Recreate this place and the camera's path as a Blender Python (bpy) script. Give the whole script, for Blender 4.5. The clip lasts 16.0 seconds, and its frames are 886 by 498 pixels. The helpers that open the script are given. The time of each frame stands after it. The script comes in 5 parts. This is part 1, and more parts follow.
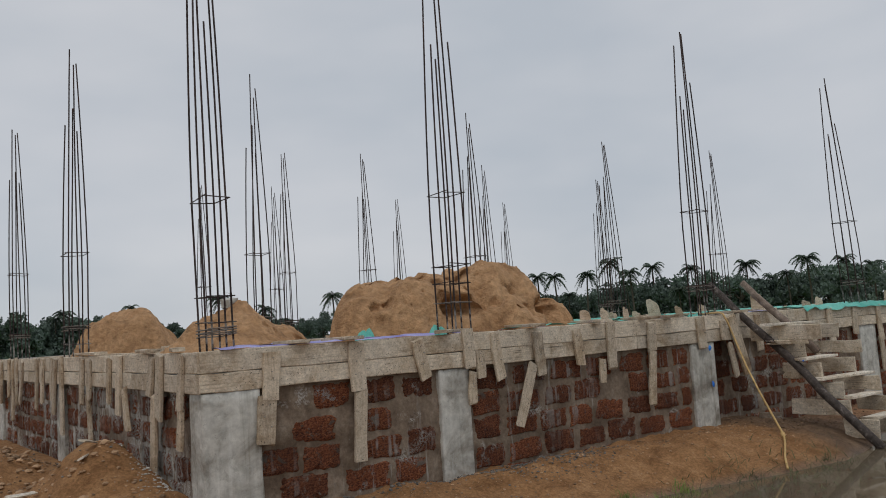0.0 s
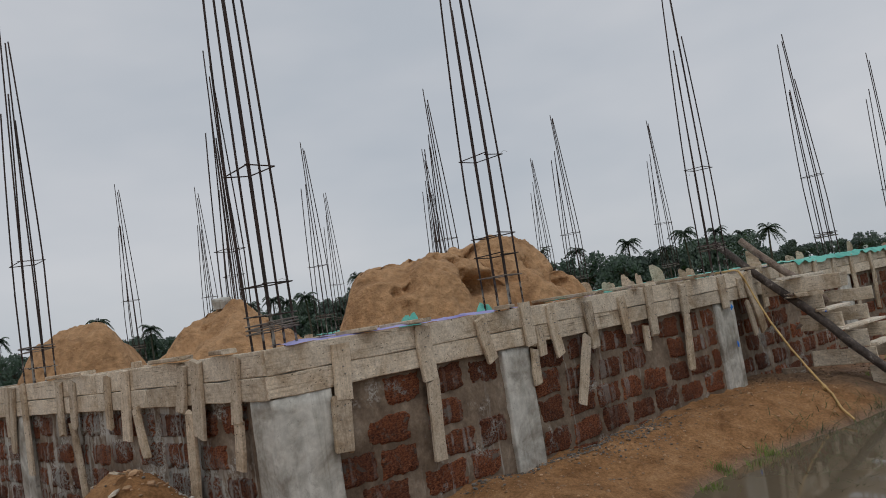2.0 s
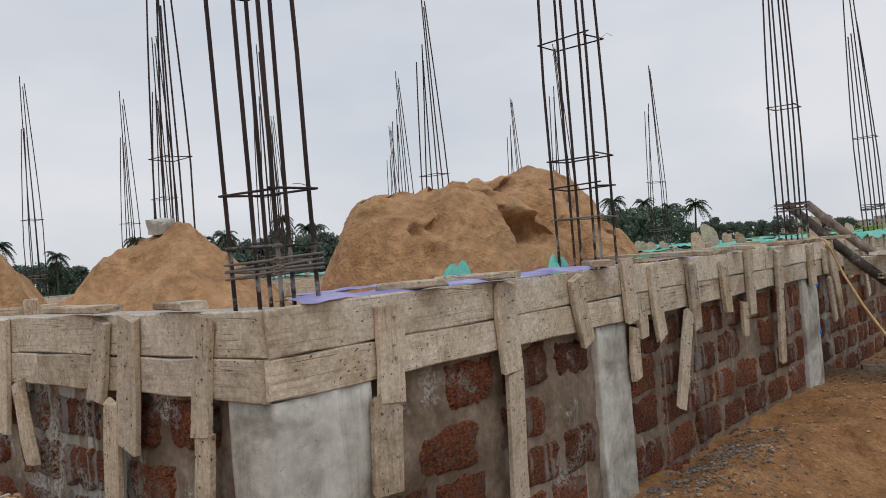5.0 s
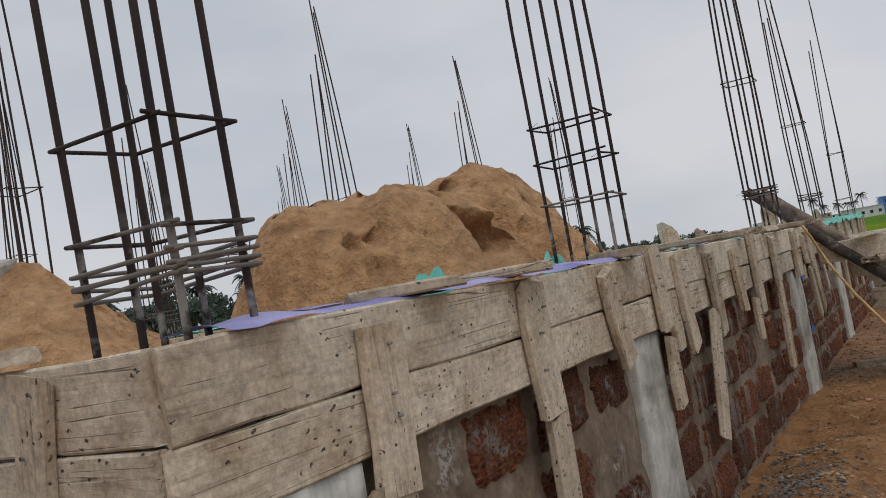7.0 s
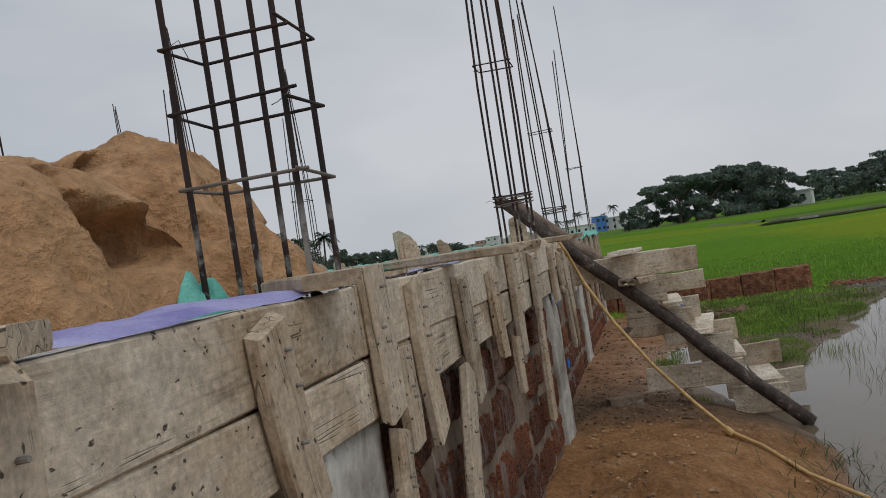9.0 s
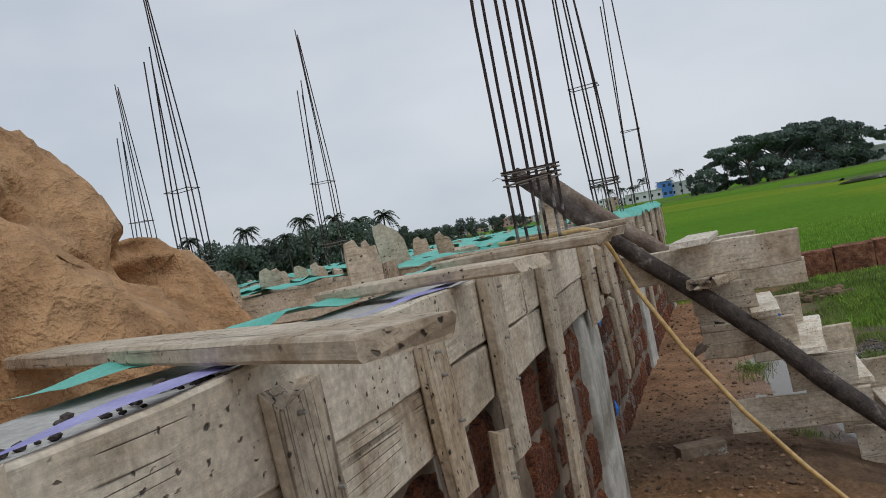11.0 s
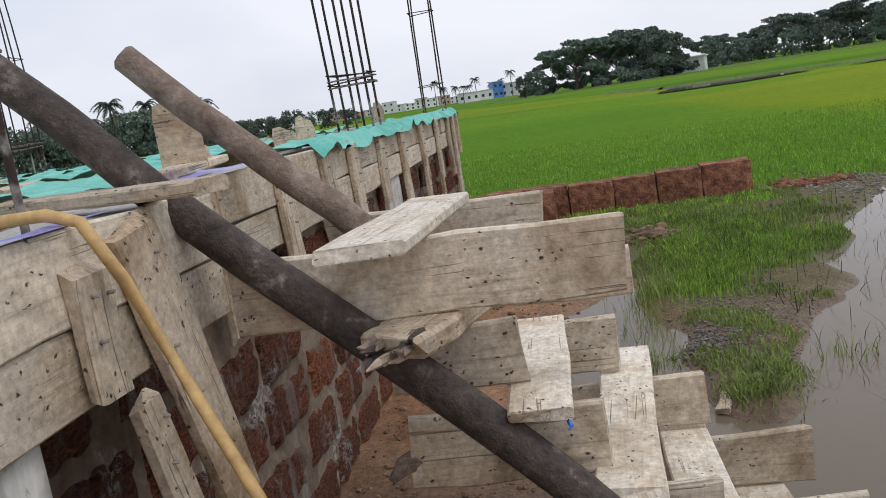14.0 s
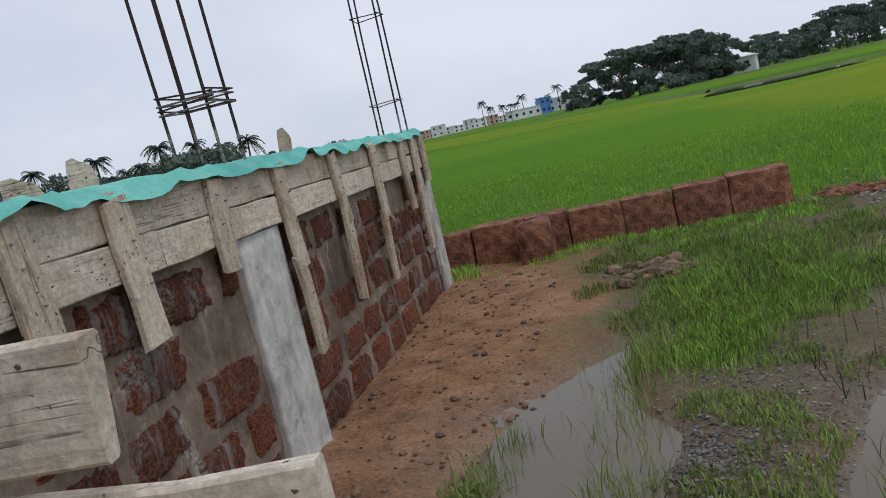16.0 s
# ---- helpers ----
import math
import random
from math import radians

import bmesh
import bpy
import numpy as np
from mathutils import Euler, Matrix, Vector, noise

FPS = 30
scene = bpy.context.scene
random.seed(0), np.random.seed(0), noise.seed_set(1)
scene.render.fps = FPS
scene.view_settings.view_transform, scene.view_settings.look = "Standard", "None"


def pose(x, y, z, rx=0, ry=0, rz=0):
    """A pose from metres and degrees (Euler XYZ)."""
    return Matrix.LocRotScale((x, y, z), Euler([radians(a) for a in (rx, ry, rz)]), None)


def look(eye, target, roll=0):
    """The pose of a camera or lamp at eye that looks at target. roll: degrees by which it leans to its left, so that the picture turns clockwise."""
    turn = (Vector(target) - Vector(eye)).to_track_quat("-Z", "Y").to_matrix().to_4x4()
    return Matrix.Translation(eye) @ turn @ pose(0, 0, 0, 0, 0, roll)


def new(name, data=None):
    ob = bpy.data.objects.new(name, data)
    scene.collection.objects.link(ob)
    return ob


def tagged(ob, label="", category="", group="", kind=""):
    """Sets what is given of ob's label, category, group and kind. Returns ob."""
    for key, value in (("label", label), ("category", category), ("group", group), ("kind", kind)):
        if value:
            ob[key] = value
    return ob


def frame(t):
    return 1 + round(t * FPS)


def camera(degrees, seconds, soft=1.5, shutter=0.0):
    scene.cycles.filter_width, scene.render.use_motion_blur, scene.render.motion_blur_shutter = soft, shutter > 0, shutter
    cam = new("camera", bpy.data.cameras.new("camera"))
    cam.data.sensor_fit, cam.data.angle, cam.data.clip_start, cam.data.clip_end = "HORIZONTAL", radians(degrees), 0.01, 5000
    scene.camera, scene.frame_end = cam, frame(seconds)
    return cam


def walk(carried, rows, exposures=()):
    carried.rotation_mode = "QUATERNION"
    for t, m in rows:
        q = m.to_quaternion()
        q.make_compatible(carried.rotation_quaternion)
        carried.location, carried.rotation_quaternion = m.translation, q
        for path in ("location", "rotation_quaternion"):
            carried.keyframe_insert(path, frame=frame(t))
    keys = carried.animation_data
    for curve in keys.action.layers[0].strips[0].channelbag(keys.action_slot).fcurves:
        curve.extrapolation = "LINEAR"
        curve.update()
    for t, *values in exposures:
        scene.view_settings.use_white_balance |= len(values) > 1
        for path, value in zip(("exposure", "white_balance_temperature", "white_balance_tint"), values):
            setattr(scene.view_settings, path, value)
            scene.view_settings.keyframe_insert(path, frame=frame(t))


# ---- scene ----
cam = camera(56.6, 16.0, soft=0.95)
PATH = [
    (0, (-2.036, -5.545, 1.475), (-0.838, -3.955, 1.663), -3.7),
    (0.5, (-2.271, -5.249, 1.495), (-0.967, -3.742, 1.668), -5.5),
    (1, (-2.35, -4.916, 1.489), (-1.046, -3.408, 1.661), -6.6),
    (1.5, (-2.475, -4.566, 1.442), (-1.176, -3.056, 1.617), -7.0),
    (2, (-2.566, -4.102, 1.455), (-1.15, -2.697, 1.611), -8.9),
    (2.5, (-2.388, -3.731, 1.447), (-0.965, -2.334, 1.597), -8.9),
    (3, (-2.236, -3.292, 1.435), (-0.786, -1.921, 1.569), -4.8),
    (3.5, (-2.109, -2.909, 1.497), (-0.594, -1.607, 1.428), -2.7),
    (4, (-1.893, -2.607, 1.517), (-0.371, -1.312, 1.433), -2.8),
    (4.5, (-1.747, -2.356, 1.513), (-0.221, -1.066, 1.429), -3.5),
    (4.7, (-1.675, -2.227, 1.528), (-0.146, -0.938, 1.49), -3.9),
    (6.8, (-0.937, -1.15, 1.463), (0.704, -0.013, 1.568), -9.8),
    (7, (-0.809, -1.04, 1.421), (0.888, 0.014, 1.517), -10.1),
    (7.5, (-0.507, -0.799, 1.434), (1.3, 0.056, 1.488), -10.0),
    (8, (-0.179, -0.632, 1.435), (1.759, -0.137, 1.471), -10.2),
    (8.5, (0.291, -0.627, 1.407), (2.24, -0.181, 1.427), -9.8),
    (8.7, (0.424, -0.631, 1.43), (2.37, -0.17, 1.448), -9.3),
    (10.8, (2.031, -0.595, 1.504), (3.921, 0.058, 1.481), -11.1),
    (11, (2.19, -0.59, 1.523), (4.082, 0.06, 1.495), -11.0),
    (11.5, (2.675, -0.639, 1.532), (4.537, 0.09, 1.513), -11.6),
    (12, (3.108, -0.63, 1.508), (4.964, 0.113, 1.494), -11.7),
    (12.5, (3.523, -0.61, 1.512), (5.378, 0.139, 1.485), -11.7),
    (13, (4.007, -0.683, 1.501), (5.882, 0.005, 1.392), -12.6),
    (13.5, (4.38, -0.738, 1.478), (6.313, -0.276, 1.252), -11.0),
    (14, (4.748, -0.786, 1.516), (6.695, -0.488, 1.17), -8.8),
    (14.5, (5.008, -0.98, 1.433), (6.956, -0.706, 1.074), -9.1),
    (15, (5.31, -1.106, 1.358), (7.254, -0.832, 0.975), -9.2),
    (15.5, (5.863, -1.216, 1.312), (7.813, -1.007, 0.919), -10.6),
    (16, (6.279, -1.328, 1.359), (8.214, -0.901, 1.088), -12.8),
]
walk(cam, [(t, look(eye, target, roll)) for t, eye, target, roll in PATH],
     [(0, -0.02, 6550, 11), (1.5, -0.07, 6550, 11), (3.2, -0.02, 6600, 11), (4.2, 0.3, 6640, 12.5), (4.7, 0.32, 6640, 12.5), (6.8, 0.08, 6640, 12.5), (7.5, 0.05, 6640, 12.5), (8.1, -0.06, 6600, 11.5), (8.6, -0.08, 6600, 11.5), (10.8, 0.17, 6350, 10),
      (12.4, 0.08, 6300, 10), (13.0, 0.27, 6400, 12), (13.5, 0.43, 6450, 14), (14.3, 0.6, 6450, 15), (15.4, 0.57, 6400, 15), (16.0, 0.33, 6150, 14)])

# ---- light ----
world = bpy.data.worlds.new("overcast_sky")
scene.world = world
world.use_nodes = True
wn = world.node_tree
wn.nodes.clear()
w_out = wn.nodes.new("ShaderNodeOutputWorld")
w_bg = wn.nodes.new("ShaderNodeBackground")
w_bg.inputs[1].default_value = 0.75
w_sky = wn.nodes.new("ShaderNodeTexSky")
w_sky.sky_type = 'NISHITA'
w_sky.sun_disc = False
w_sky.sun_elevation = radians(55)
w_sky.sun_rotation = radians(150)
w_tc = wn.nodes.new("ShaderNodeTexCoord")
w_map = wn.nodes.new("ShaderNodeMapping")
w_map.inputs["Scale"].default_value = (1.6, 1.6, 4.0)
w_noise = wn.nodes.new("ShaderNodeTexNoise")
w_noise.inputs["Scale"].default_value = 1.3
w_noise.inputs["Detail"].default_value = 4
w_noise.inputs["Roughness"].default_value = 0.5
w_ramp = wn.nodes.new("ShaderNodeValToRGB")
w_ramp.color_ramp.elements[0].position = 0.33
w_ramp.color_ramp.elements[0].color = (0.635, 0.695, 0.765, 1)
w_ramp.color_ramp.elements[1].position = 0.62
w_ramp.color_ramp.elements[1].color = (0.80, 0.83, 0.875, 1)
w_scale = wn.nodes.new("ShaderNodeVectorMath")
w_scale.operation = 'SCALE'
w_scale.inputs["Scale"].default_value = 0.12
w_mix = wn.nodes.new("ShaderNodeMix")
w_mix.data_type = 'RGBA'
w_mix.inputs[0].default_value = 0.93
wn.links.new(w_tc.outputs["Generated"], w_map.inputs[0])
wn.links.new(w_map.outputs[0], w_noise.inputs["Vector"])
wn.links.new(w_noise.outputs[0], w_ramp.inputs[0])
wn.links.new(w_sky.outputs[0], w_scale.inputs[0])
wn.links.new(w_scale.outputs[0], w_mix.inputs[6])
wn.links.new(w_ramp.outputs[0], w_mix.inputs[7])
wn.links.new(w_mix.outputs[2], w_bg.inputs[0])
wn.links.new(w_bg.outputs[0], w_out.inputs[0])
sun = new("sun", bpy.data.lights.new("sun", 'SUN'))
sun.data.energy = 0.6
sun.data.angle = radians(25)
sun.data.color = (1.0, 0.97, 0.92)
sun.matrix_world = look((0, 0, 30), (9, 14, 0))


# ---- materials ----
def material(name, rough=0.9, metal=0.0):
    m = bpy.data.materials.new(name)
    m.use_nodes = True
    b = m.node_tree.nodes["Principled BSDF"]
    b.inputs["Roughness"].default_value = rough
    b.inputs["Metallic"].default_value = metal
    return m, m.node_tree, b


def coords(nt, scale=(1, 1, 1)):
    tc = nt.nodes.new("ShaderNodeTexCoord")
    mp = nt.nodes.new("ShaderNodeMapping")
    mp.inputs["Scale"].default_value = scale
    nt.links.new(tc.outputs["Object"], mp.inputs[0])
    return mp.outputs[0]


def noise_tex(nt, vec, scale, detail=4, rough=0.6, distort=0.0):
    n = nt.nodes.new("ShaderNodeTexNoise")
    n.inputs["Scale"].default_value = scale
    n.inputs["Detail"].default_value = detail
    n.inputs["Roughness"].default_value = rough
    n.inputs["Distortion"].default_value = distort
    nt.links.new(vec, n.inputs["Vector"])
    return n.outputs[0]


def ramp(nt, fac, stops):
    r = nt.nodes.new("ShaderNodeValToRGB")
    while len(r.color_ramp.elements) < len(stops):
        r.color_ramp.elements.new(0.5)
    for e, (p, c) in zip(r.color_ramp.elements, stops):
        e.position = p
        e.color = (*c, 1) if len(c) == 3 else c
    nt.links.new(fac, r.inputs[0])
    return r.outputs[0]


def mix(nt, fac, a, b, mode='MIX'):
    m = nt.nodes.new("ShaderNodeMix")
    m.data_type = 'RGBA'
    m.blend_type = mode
    for socket, v in ((m.inputs[0], fac), (m.inputs[6], a), (m.inputs[7], b)):
        if isinstance(v, (int, float)):
            socket.default_value = v
        elif isinstance(v, tuple):
            socket.default_value = (*v, 1)
        else:
            nt.links.new(v, socket)
    return m.outputs[2]


def relief(nt, b, height, strength=0.5, dist=0.01):
    bp = nt.nodes.new("ShaderNodeBump")
    bp.inputs["Strength"].default_value = strength
    bp.inputs["Distance"].default_value = dist
    nt.links.new(height, bp.inputs["Height"])
    nt.links.new(bp.outputs[0], b.inputs["Normal"])


def grey(v):
    return (v, v, v)


def by_object(nt, col, low=0.8, high=1.15):
    oi = nt.nodes.new("ShaderNodeObjectInfo")
    r = ramp(nt, oi.outputs["Random"], [(0, grey(low)), (1, grey(high))])
    return mix(nt, 1.0, col, r, 'MULTIPLY')


def wood_material(name, dark, pale, stain, pock=0.48):
    """Weathered shuttering board: grain along local x, cracks, cement stains, nail holes."""
    m, nt, b = material(name, 0.88)
    w = coords(nt)
    oi = nt.nodes.new("ShaderNodeObjectInfo")
    shift = nt.nodes.new("ShaderNodeVectorMath")
    shift.operation = 'ADD'
    big_shift = nt.nodes.new("ShaderNodeMath")
    big_shift.operation = 'MULTIPLY'
    big_shift.inputs[1].default_value = 37.0
    nt.links.new(oi.outputs["Random"], big_shift.inputs[0])
    nt.links.new(w, shift.inputs[0])
    nt.links.new(big_shift.outputs[0], shift.inputs[1])
    w = shift.outputs[0]

    def stretched(k, s):
        mp = nt.nodes.new("ShaderNodeMapping")
        mp.inputs["Scale"].default_value = (k, s, s)
        nt.links.new(w, mp.inputs[0])
        return mp.outputs[0]
    grain = noise_tex(nt, stretched(1.2, 16), 5, 6, 0.65, 0.6)
    crack = noise_tex(nt, stretched(0.22, 11), 2.2, 2, 0.5, 0.12)
    big = noise_tex(nt, w, 3.4, 5, 0.65)
    fine = noise_tex(nt, w, 70, 3, 0.65)
    c = ramp(nt, grain, [(0.27, dark), (0.5, pale), (0.8, tuple(min(1, k * 1.18) for k in pale))])
    c = mix(nt, ramp(nt, big, [(0.40, grey(0)), (0.64, grey(0.8))]), c, stain)
    c = mix(nt, 1.0, c, ramp(nt, noise_tex(nt, w, 1.9, 6, 0.7, 0.6), [(0.30, (0.42, 0.34, 0.27)), (0.40, (0.74, 0.68, 0.61)), (0.52, grey(1.0))]), 'MULTIPLY')
    vo = nt.nodes.new("ShaderNodeTexVoronoi")
    vo.inputs["Scale"].default_value = 52
    mp = nt.nodes.new("ShaderNodeMapping")
    mp.inputs["Scale"].default_value = (0.6, 1, 1)
    wob = nt.nodes.new("ShaderNodeVectorMath")
    wob.operation = 'ADD'
    nt.links.new(w, wob.inputs[0])
    nt.links.new(mix(nt, 1.0, grey(0.0), mix(nt, 0.97, noise_tex(nt, w, 45, 2), grey(0.0))), wob.inputs[1])
    nt.links.new(wob.outputs[0], mp.inputs[0])
    nt.links.new(mp.outputs[0], vo.inputs["Vector"])
    holes = ramp(nt, vo.outputs["Distance"], [(0.11, grey(0.15)), (0.20, grey(1))])
    holes = mix(nt, ramp(nt, noise_tex(nt, w, 6, 3), [(pock, grey(0)), (pock + 0.05, grey(1))]), grey(1), holes)
    c = mix(nt, 1.0, c, holes, 'MULTIPLY')
    lines = ramp(nt, crack, [(0.486, grey(1)), (0.497, grey(0.35)), (0.508, grey(1))])
    lines = mix(nt, ramp(nt, noise_tex(nt, w, 3.1, 3), [(0.53, grey(0)), (0.58, grey(1))]), grey(1), lines)
    c = mix(nt, 1.0, c, lines, 'MULTIPLY')
    c = mix(nt, 1.0, c, ramp(nt, fine, [(0.3, grey(0.74)), (0.7, grey(1.17))]), 'MULTIPLY')
    lump = noise_tex(nt, w, 17, 6, 0.72, 0.3)
    c = mix(nt, 1.0, c, ramp(nt, lump, [(0.3, (0.74, 0.72, 0.70)), (0.5, grey(1.0)), (0.72, grey(1.14))]), 'MULTIPLY')
    c = by_object(nt, c, 0.94, 1.24)
    nt.links.new(c, b.inputs["Base Color"])
    hgt = mix(nt, 0.4, mix(nt, 0.65, mix(nt, 0.4, grain, fine), lump), mix(nt, 1.0, lines, holes, 'MULTIPLY'))
    relief(nt, b, hgt, 0.8, 0.011)
    return m


M_BOARD = wood_material("weathered_board", (0.29, 0.23, 0.165), (0.57, 0.49, 0.38), (0.62, 0.555, 0.455))
M_CLEAT = wood_material("weathered_cleat", (0.25, 0.19, 0.13), (0.52, 0.43, 0.32), (0.57, 0.495, 0.39), 0.42)
M_TREAD = wood_material("pale_tread_board", (0.44, 0.375, 0.285), (0.68, 0.61, 0.50), (0.72, 0.67, 0.585))


nt = M_TREAD.node_tree
b = nt.nodes["Principled BSDF"]
rust = ramp(nt, noise_tex(nt, coords(nt), 5.5, 5, 0.65, 0.4), [(0.57, grey(0)), (0.7, grey(0.6))])
nt.links.new(mix(nt, rust, b.inputs["Base Color"].links[0].from_socket, (0.52, 0.36, 0.19)), b.inputs["Base Color"])


def mottled(name, stops, scale, rough=0.95, bump=0.5, dist=0.01, fine=40, vary=None):
    m, nt, b = material(name, rough)
    v = coords(nt)
    big = noise_tex(nt, v, scale, 5, 0.65, 0.3)
    f = noise_tex(nt, v, fine, 4, 0.65)
    c = ramp(nt, big, stops)
    c = mix(nt, 1.0, c, ramp(nt, f, [(0.3, grey(0.72)), (0.7, grey(1.2))]), 'MULTIPLY')
    if vary:
        c = by_object(nt, c, *vary)
    nt.links.new(c, b.inputs["Base Color"])
    relief(nt, b, mix(nt, 0.5, big, f), bump, dist)
    return m


def streaked(mat_, pale, amount=0.85, cover=None, wide=0.60):
    """Pale cement runs down the face, and (cover) smears of mortar over it."""
    nt_ = mat_.node_tree
    b2 = nt_.nodes["Principled BSDF"]
    src = b2.inputs["Base Color"].links[0].from_socket
    pos = nt_.nodes.new("ShaderNodeNewGeometry").outputs["Position"]
    mp = nt_.nodes.new("ShaderNodeMapping")
    mp.inputs["Scale"].default_value = (17, 17, 0.9)
    nt_.links.new(pos, mp.inputs[0])
    runs = ramp(nt_, noise_tex(nt_, mp.outputs[0], 1.0, 3, 0.55), [(wide, grey(0)), (wide + 0.08, grey(amount))])
    where = ramp(nt_, noise_tex(nt_, pos, 1.3, 3, 0.5), [(0.42, grey(0)), (0.6, grey(1))])
    if cover:
        smear = ramp(nt_, noise_tex(nt_, pos, 4.6, 6, 0.72, 0.5), [(0.58, grey(0)), (0.64, grey(1))])
        small = ramp(nt_, noise_tex(nt_, pos, 13, 6, 0.8, 0.3), [(0.60, grey(0)), (0.64, grey(1))])
        smear = mix(nt_, 1.0, smear, small, 'LIGHTEN')
        src = mix(nt_, smear, src, ramp(nt_, noise_tex(nt_, pos, 2.6, 4, 0.6), [(0.35, tuple(k * 0.6 for k in cover)), (0.65, cover)]))
    src = mix(nt_, mix(nt_, 1.0, runs, where, 'MULTIPLY'), src, pale)
    damp = ramp(nt_, noise_tex(nt_, pos, 2.4, 6, 0.7, 0.5), [(0.36, (0.58, 0.54, 0.50)), (0.52, grey(1.0))])
    nt_.links.new(mix(nt_, 1.0, src, damp, 'MULTIPLY'), b2.inputs["Base Color"])


M_MORTAR = mottled("cement_mortar", [(0.3, (0.125, 0.086, 0.058)), (0.55, (0.235, 0.178, 0.128)), (0.75, (0.36, 0.30, 0.235))], 3.4, 0.93, 0.9, 0.012, 32)
M_LATERITE = mottled("laterite_block", [(0.34, (0.045, 0.015, 0.007)), (0.5, (0.24, 0.068, 0.026)), (0.72, (0.48, 0.19, 0.075))], 19, 0.95, 1.0, 0.045, 75, (0.65, 1.3))
M_MORTAR_DRIP = M_MORTAR.copy()
M_LATERITE_DRIP = M_LATERITE.copy()
streaked(M_MORTAR_DRIP, (0.46, 0.45, 0.41), 0.95, None, 0.47)
streaked(M_LATERITE_DRIP, (0.46, 0.44, 0.40), 0.95, (0.34, 0.31, 0.27), 0.49)
streaked(M_MORTAR, (0.40, 0.385, 0.35))
streaked(M_LATERITE, (0.45, 0.41, 0.37), 0.85, (0.29, 0.235, 0.19), 0.56)


def crusted(mat_, pale, patch=0.58):
    """Patches of dried, speckled cement splash."""
    nt_ = mat_.node_tree
    b2 = nt_.nodes["Principled BSDF"]
    src = b2.inputs["Base Color"].links[0].from_socket
    pos = nt_.nodes.new("ShaderNodeNewGeometry").outputs["Position"]
    where = ramp(nt_, noise_tex(nt_, pos, 2.7, 4, 0.6, 0.4), [(patch, grey(0)), (patch + 0.06, grey(1))])
    specks = ramp(nt_, noise_tex(nt_, pos, 48, 5, 0.75), [(0.47, grey(0)), (0.54, grey(0.9))])
    nt_.links.new(mix(nt_, mix(nt_, 1.0, where, specks, 'MULTIPLY'), src, pale), b2.inputs["Base Color"])


crusted(M_MORTAR, (0.42, 0.40, 0.36), 0.60)
crusted(M_LATERITE, (0.42, 0.40, 0.36), 0.60)
crusted(M_MORTAR_DRIP, (0.48, 0.47, 0.43), 0.50)
crusted(M_LATERITE_DRIP, (0.48, 0.47, 0.43), 0.50)
M_LOWWALL = mottled("weathered_laterite", [(0.32, (0.06, 0.024, 0.014)), (0.5, (0.25, 0.10, 0.055)), (0.74, (0.47, 0.25, 0.14))], 8, 0.97, 1.0, 0.05, 38, (0.85, 1.1))
M_CONCRETE = mottled("pale_concrete", [(0.3, (0.44, 0.43, 0.385)), (0.6, (0.58, 0.57, 0.52)), (0.8, (0.66, 0.65, 0.60))], 2.4, 0.85, 0.35, 0.006, 11)
streaked(M_CONCRETE, (0.66, 0.66, 0.62), 0.6, (0.52, 0.51, 0.455))
nt = M_CONCRETE.node_tree
b = nt.nodes["Principled BSDF"]
drip = noise_tex(nt, coords(nt, (16, 16, 0.5)), 1.0, 5, 0.7, 0.2)
c = mix(nt, 1.0, b.inputs["Base Color"].links[0].from_socket, ramp(nt, drip, [(0.30, (0.74, 0.73, 0.68)), (0.46, grey(0.98)), (0.7, grey(1.08))]), 'MULTIPLY')
c = mix(nt, ramp(nt, noise_tex(nt, coords(nt), 26, 5, 0.75), [(0.62, grey(0)), (0.68, grey(0.7))]), c, (0.26, 0.25, 0.225))
nt.links.new(c, b.inputs["Base Color"])
relief(nt, b, mix(nt, 0.5, drip, noise_tex(nt, coords(nt), 30, 5, 0.7)), 0.7, 0.012)
M_BEAM = mottled("fresh_concrete", [(0.3, (0.34, 0.33, 0.31)), (0.7, (0.52, 0.51, 0.48))], 6, 0.9, 0.6, 0.006, 60)
M_SAND = mottled("sand_heap", [(0.28, (0.28, 0.15, 0.068)), (0.5, (0.45, 0.262, 0.13)), (0.75, (0.56, 0.345, 0.185))], 4.0, 0.98, 1.0, 0.09, 15)
M_FILL = mottled("sand_fill", [(0.28, (0.34, 0.21, 0.12)), (0.75, (0.56, 0.38, 0.24))], 2.6, 0.98, 0.8, 0.02, 30)
M_GRAVEL = mottled("gravel", [(0.3, (0.11, 0.10, 0.088)), (0.7, (0.30, 0.28, 0.25))], 14, 0.9, 0.5, 0.01, 60, (0.6, 1.35))
M_POLE = mottled("dark_wooden_pole", [(0.3, (0.026, 0.02, 0.017)), (0.58, (0.092, 0.072, 0.061)), (0.7, (0.27, 0.235, 0.21))], 14, 0.8, 1.0, 0.02, 60)
M_POLE2 = mottled("grey_brown_pole", [(0.3, (0.12, 0.082, 0.06)), (0.55, (0.27, 0.205, 0.16)), (0.75, (0.42, 0.35, 0.29))], 11, 0.85, 1.0, 0.02, 60)
M_BARK = mottled("bark", [(0.3, (0.05, 0.04, 0.03)), (0.7, (0.12, 0.1, 0.08))], 4, 0.95)
# dark leaves; distance haze is put into the colour, paler and bluer
M_LEAF = mottled("hazed_foliage", [(0.3, (0.06, 0.09, 0.074)), (0.7, (0.135, 0.18, 0.145))], 0.35, 0.85, 0.2, 0.05, 3, (0.75, 1.25))
M_PALM = mottled("palm_frond", [(0.3, (0.045, 0.068, 0.05)), (0.7, (0.095, 0.13, 0.088))], 0.5, 0.8, 0.2, 0.05, 3, (0.75, 1.25))
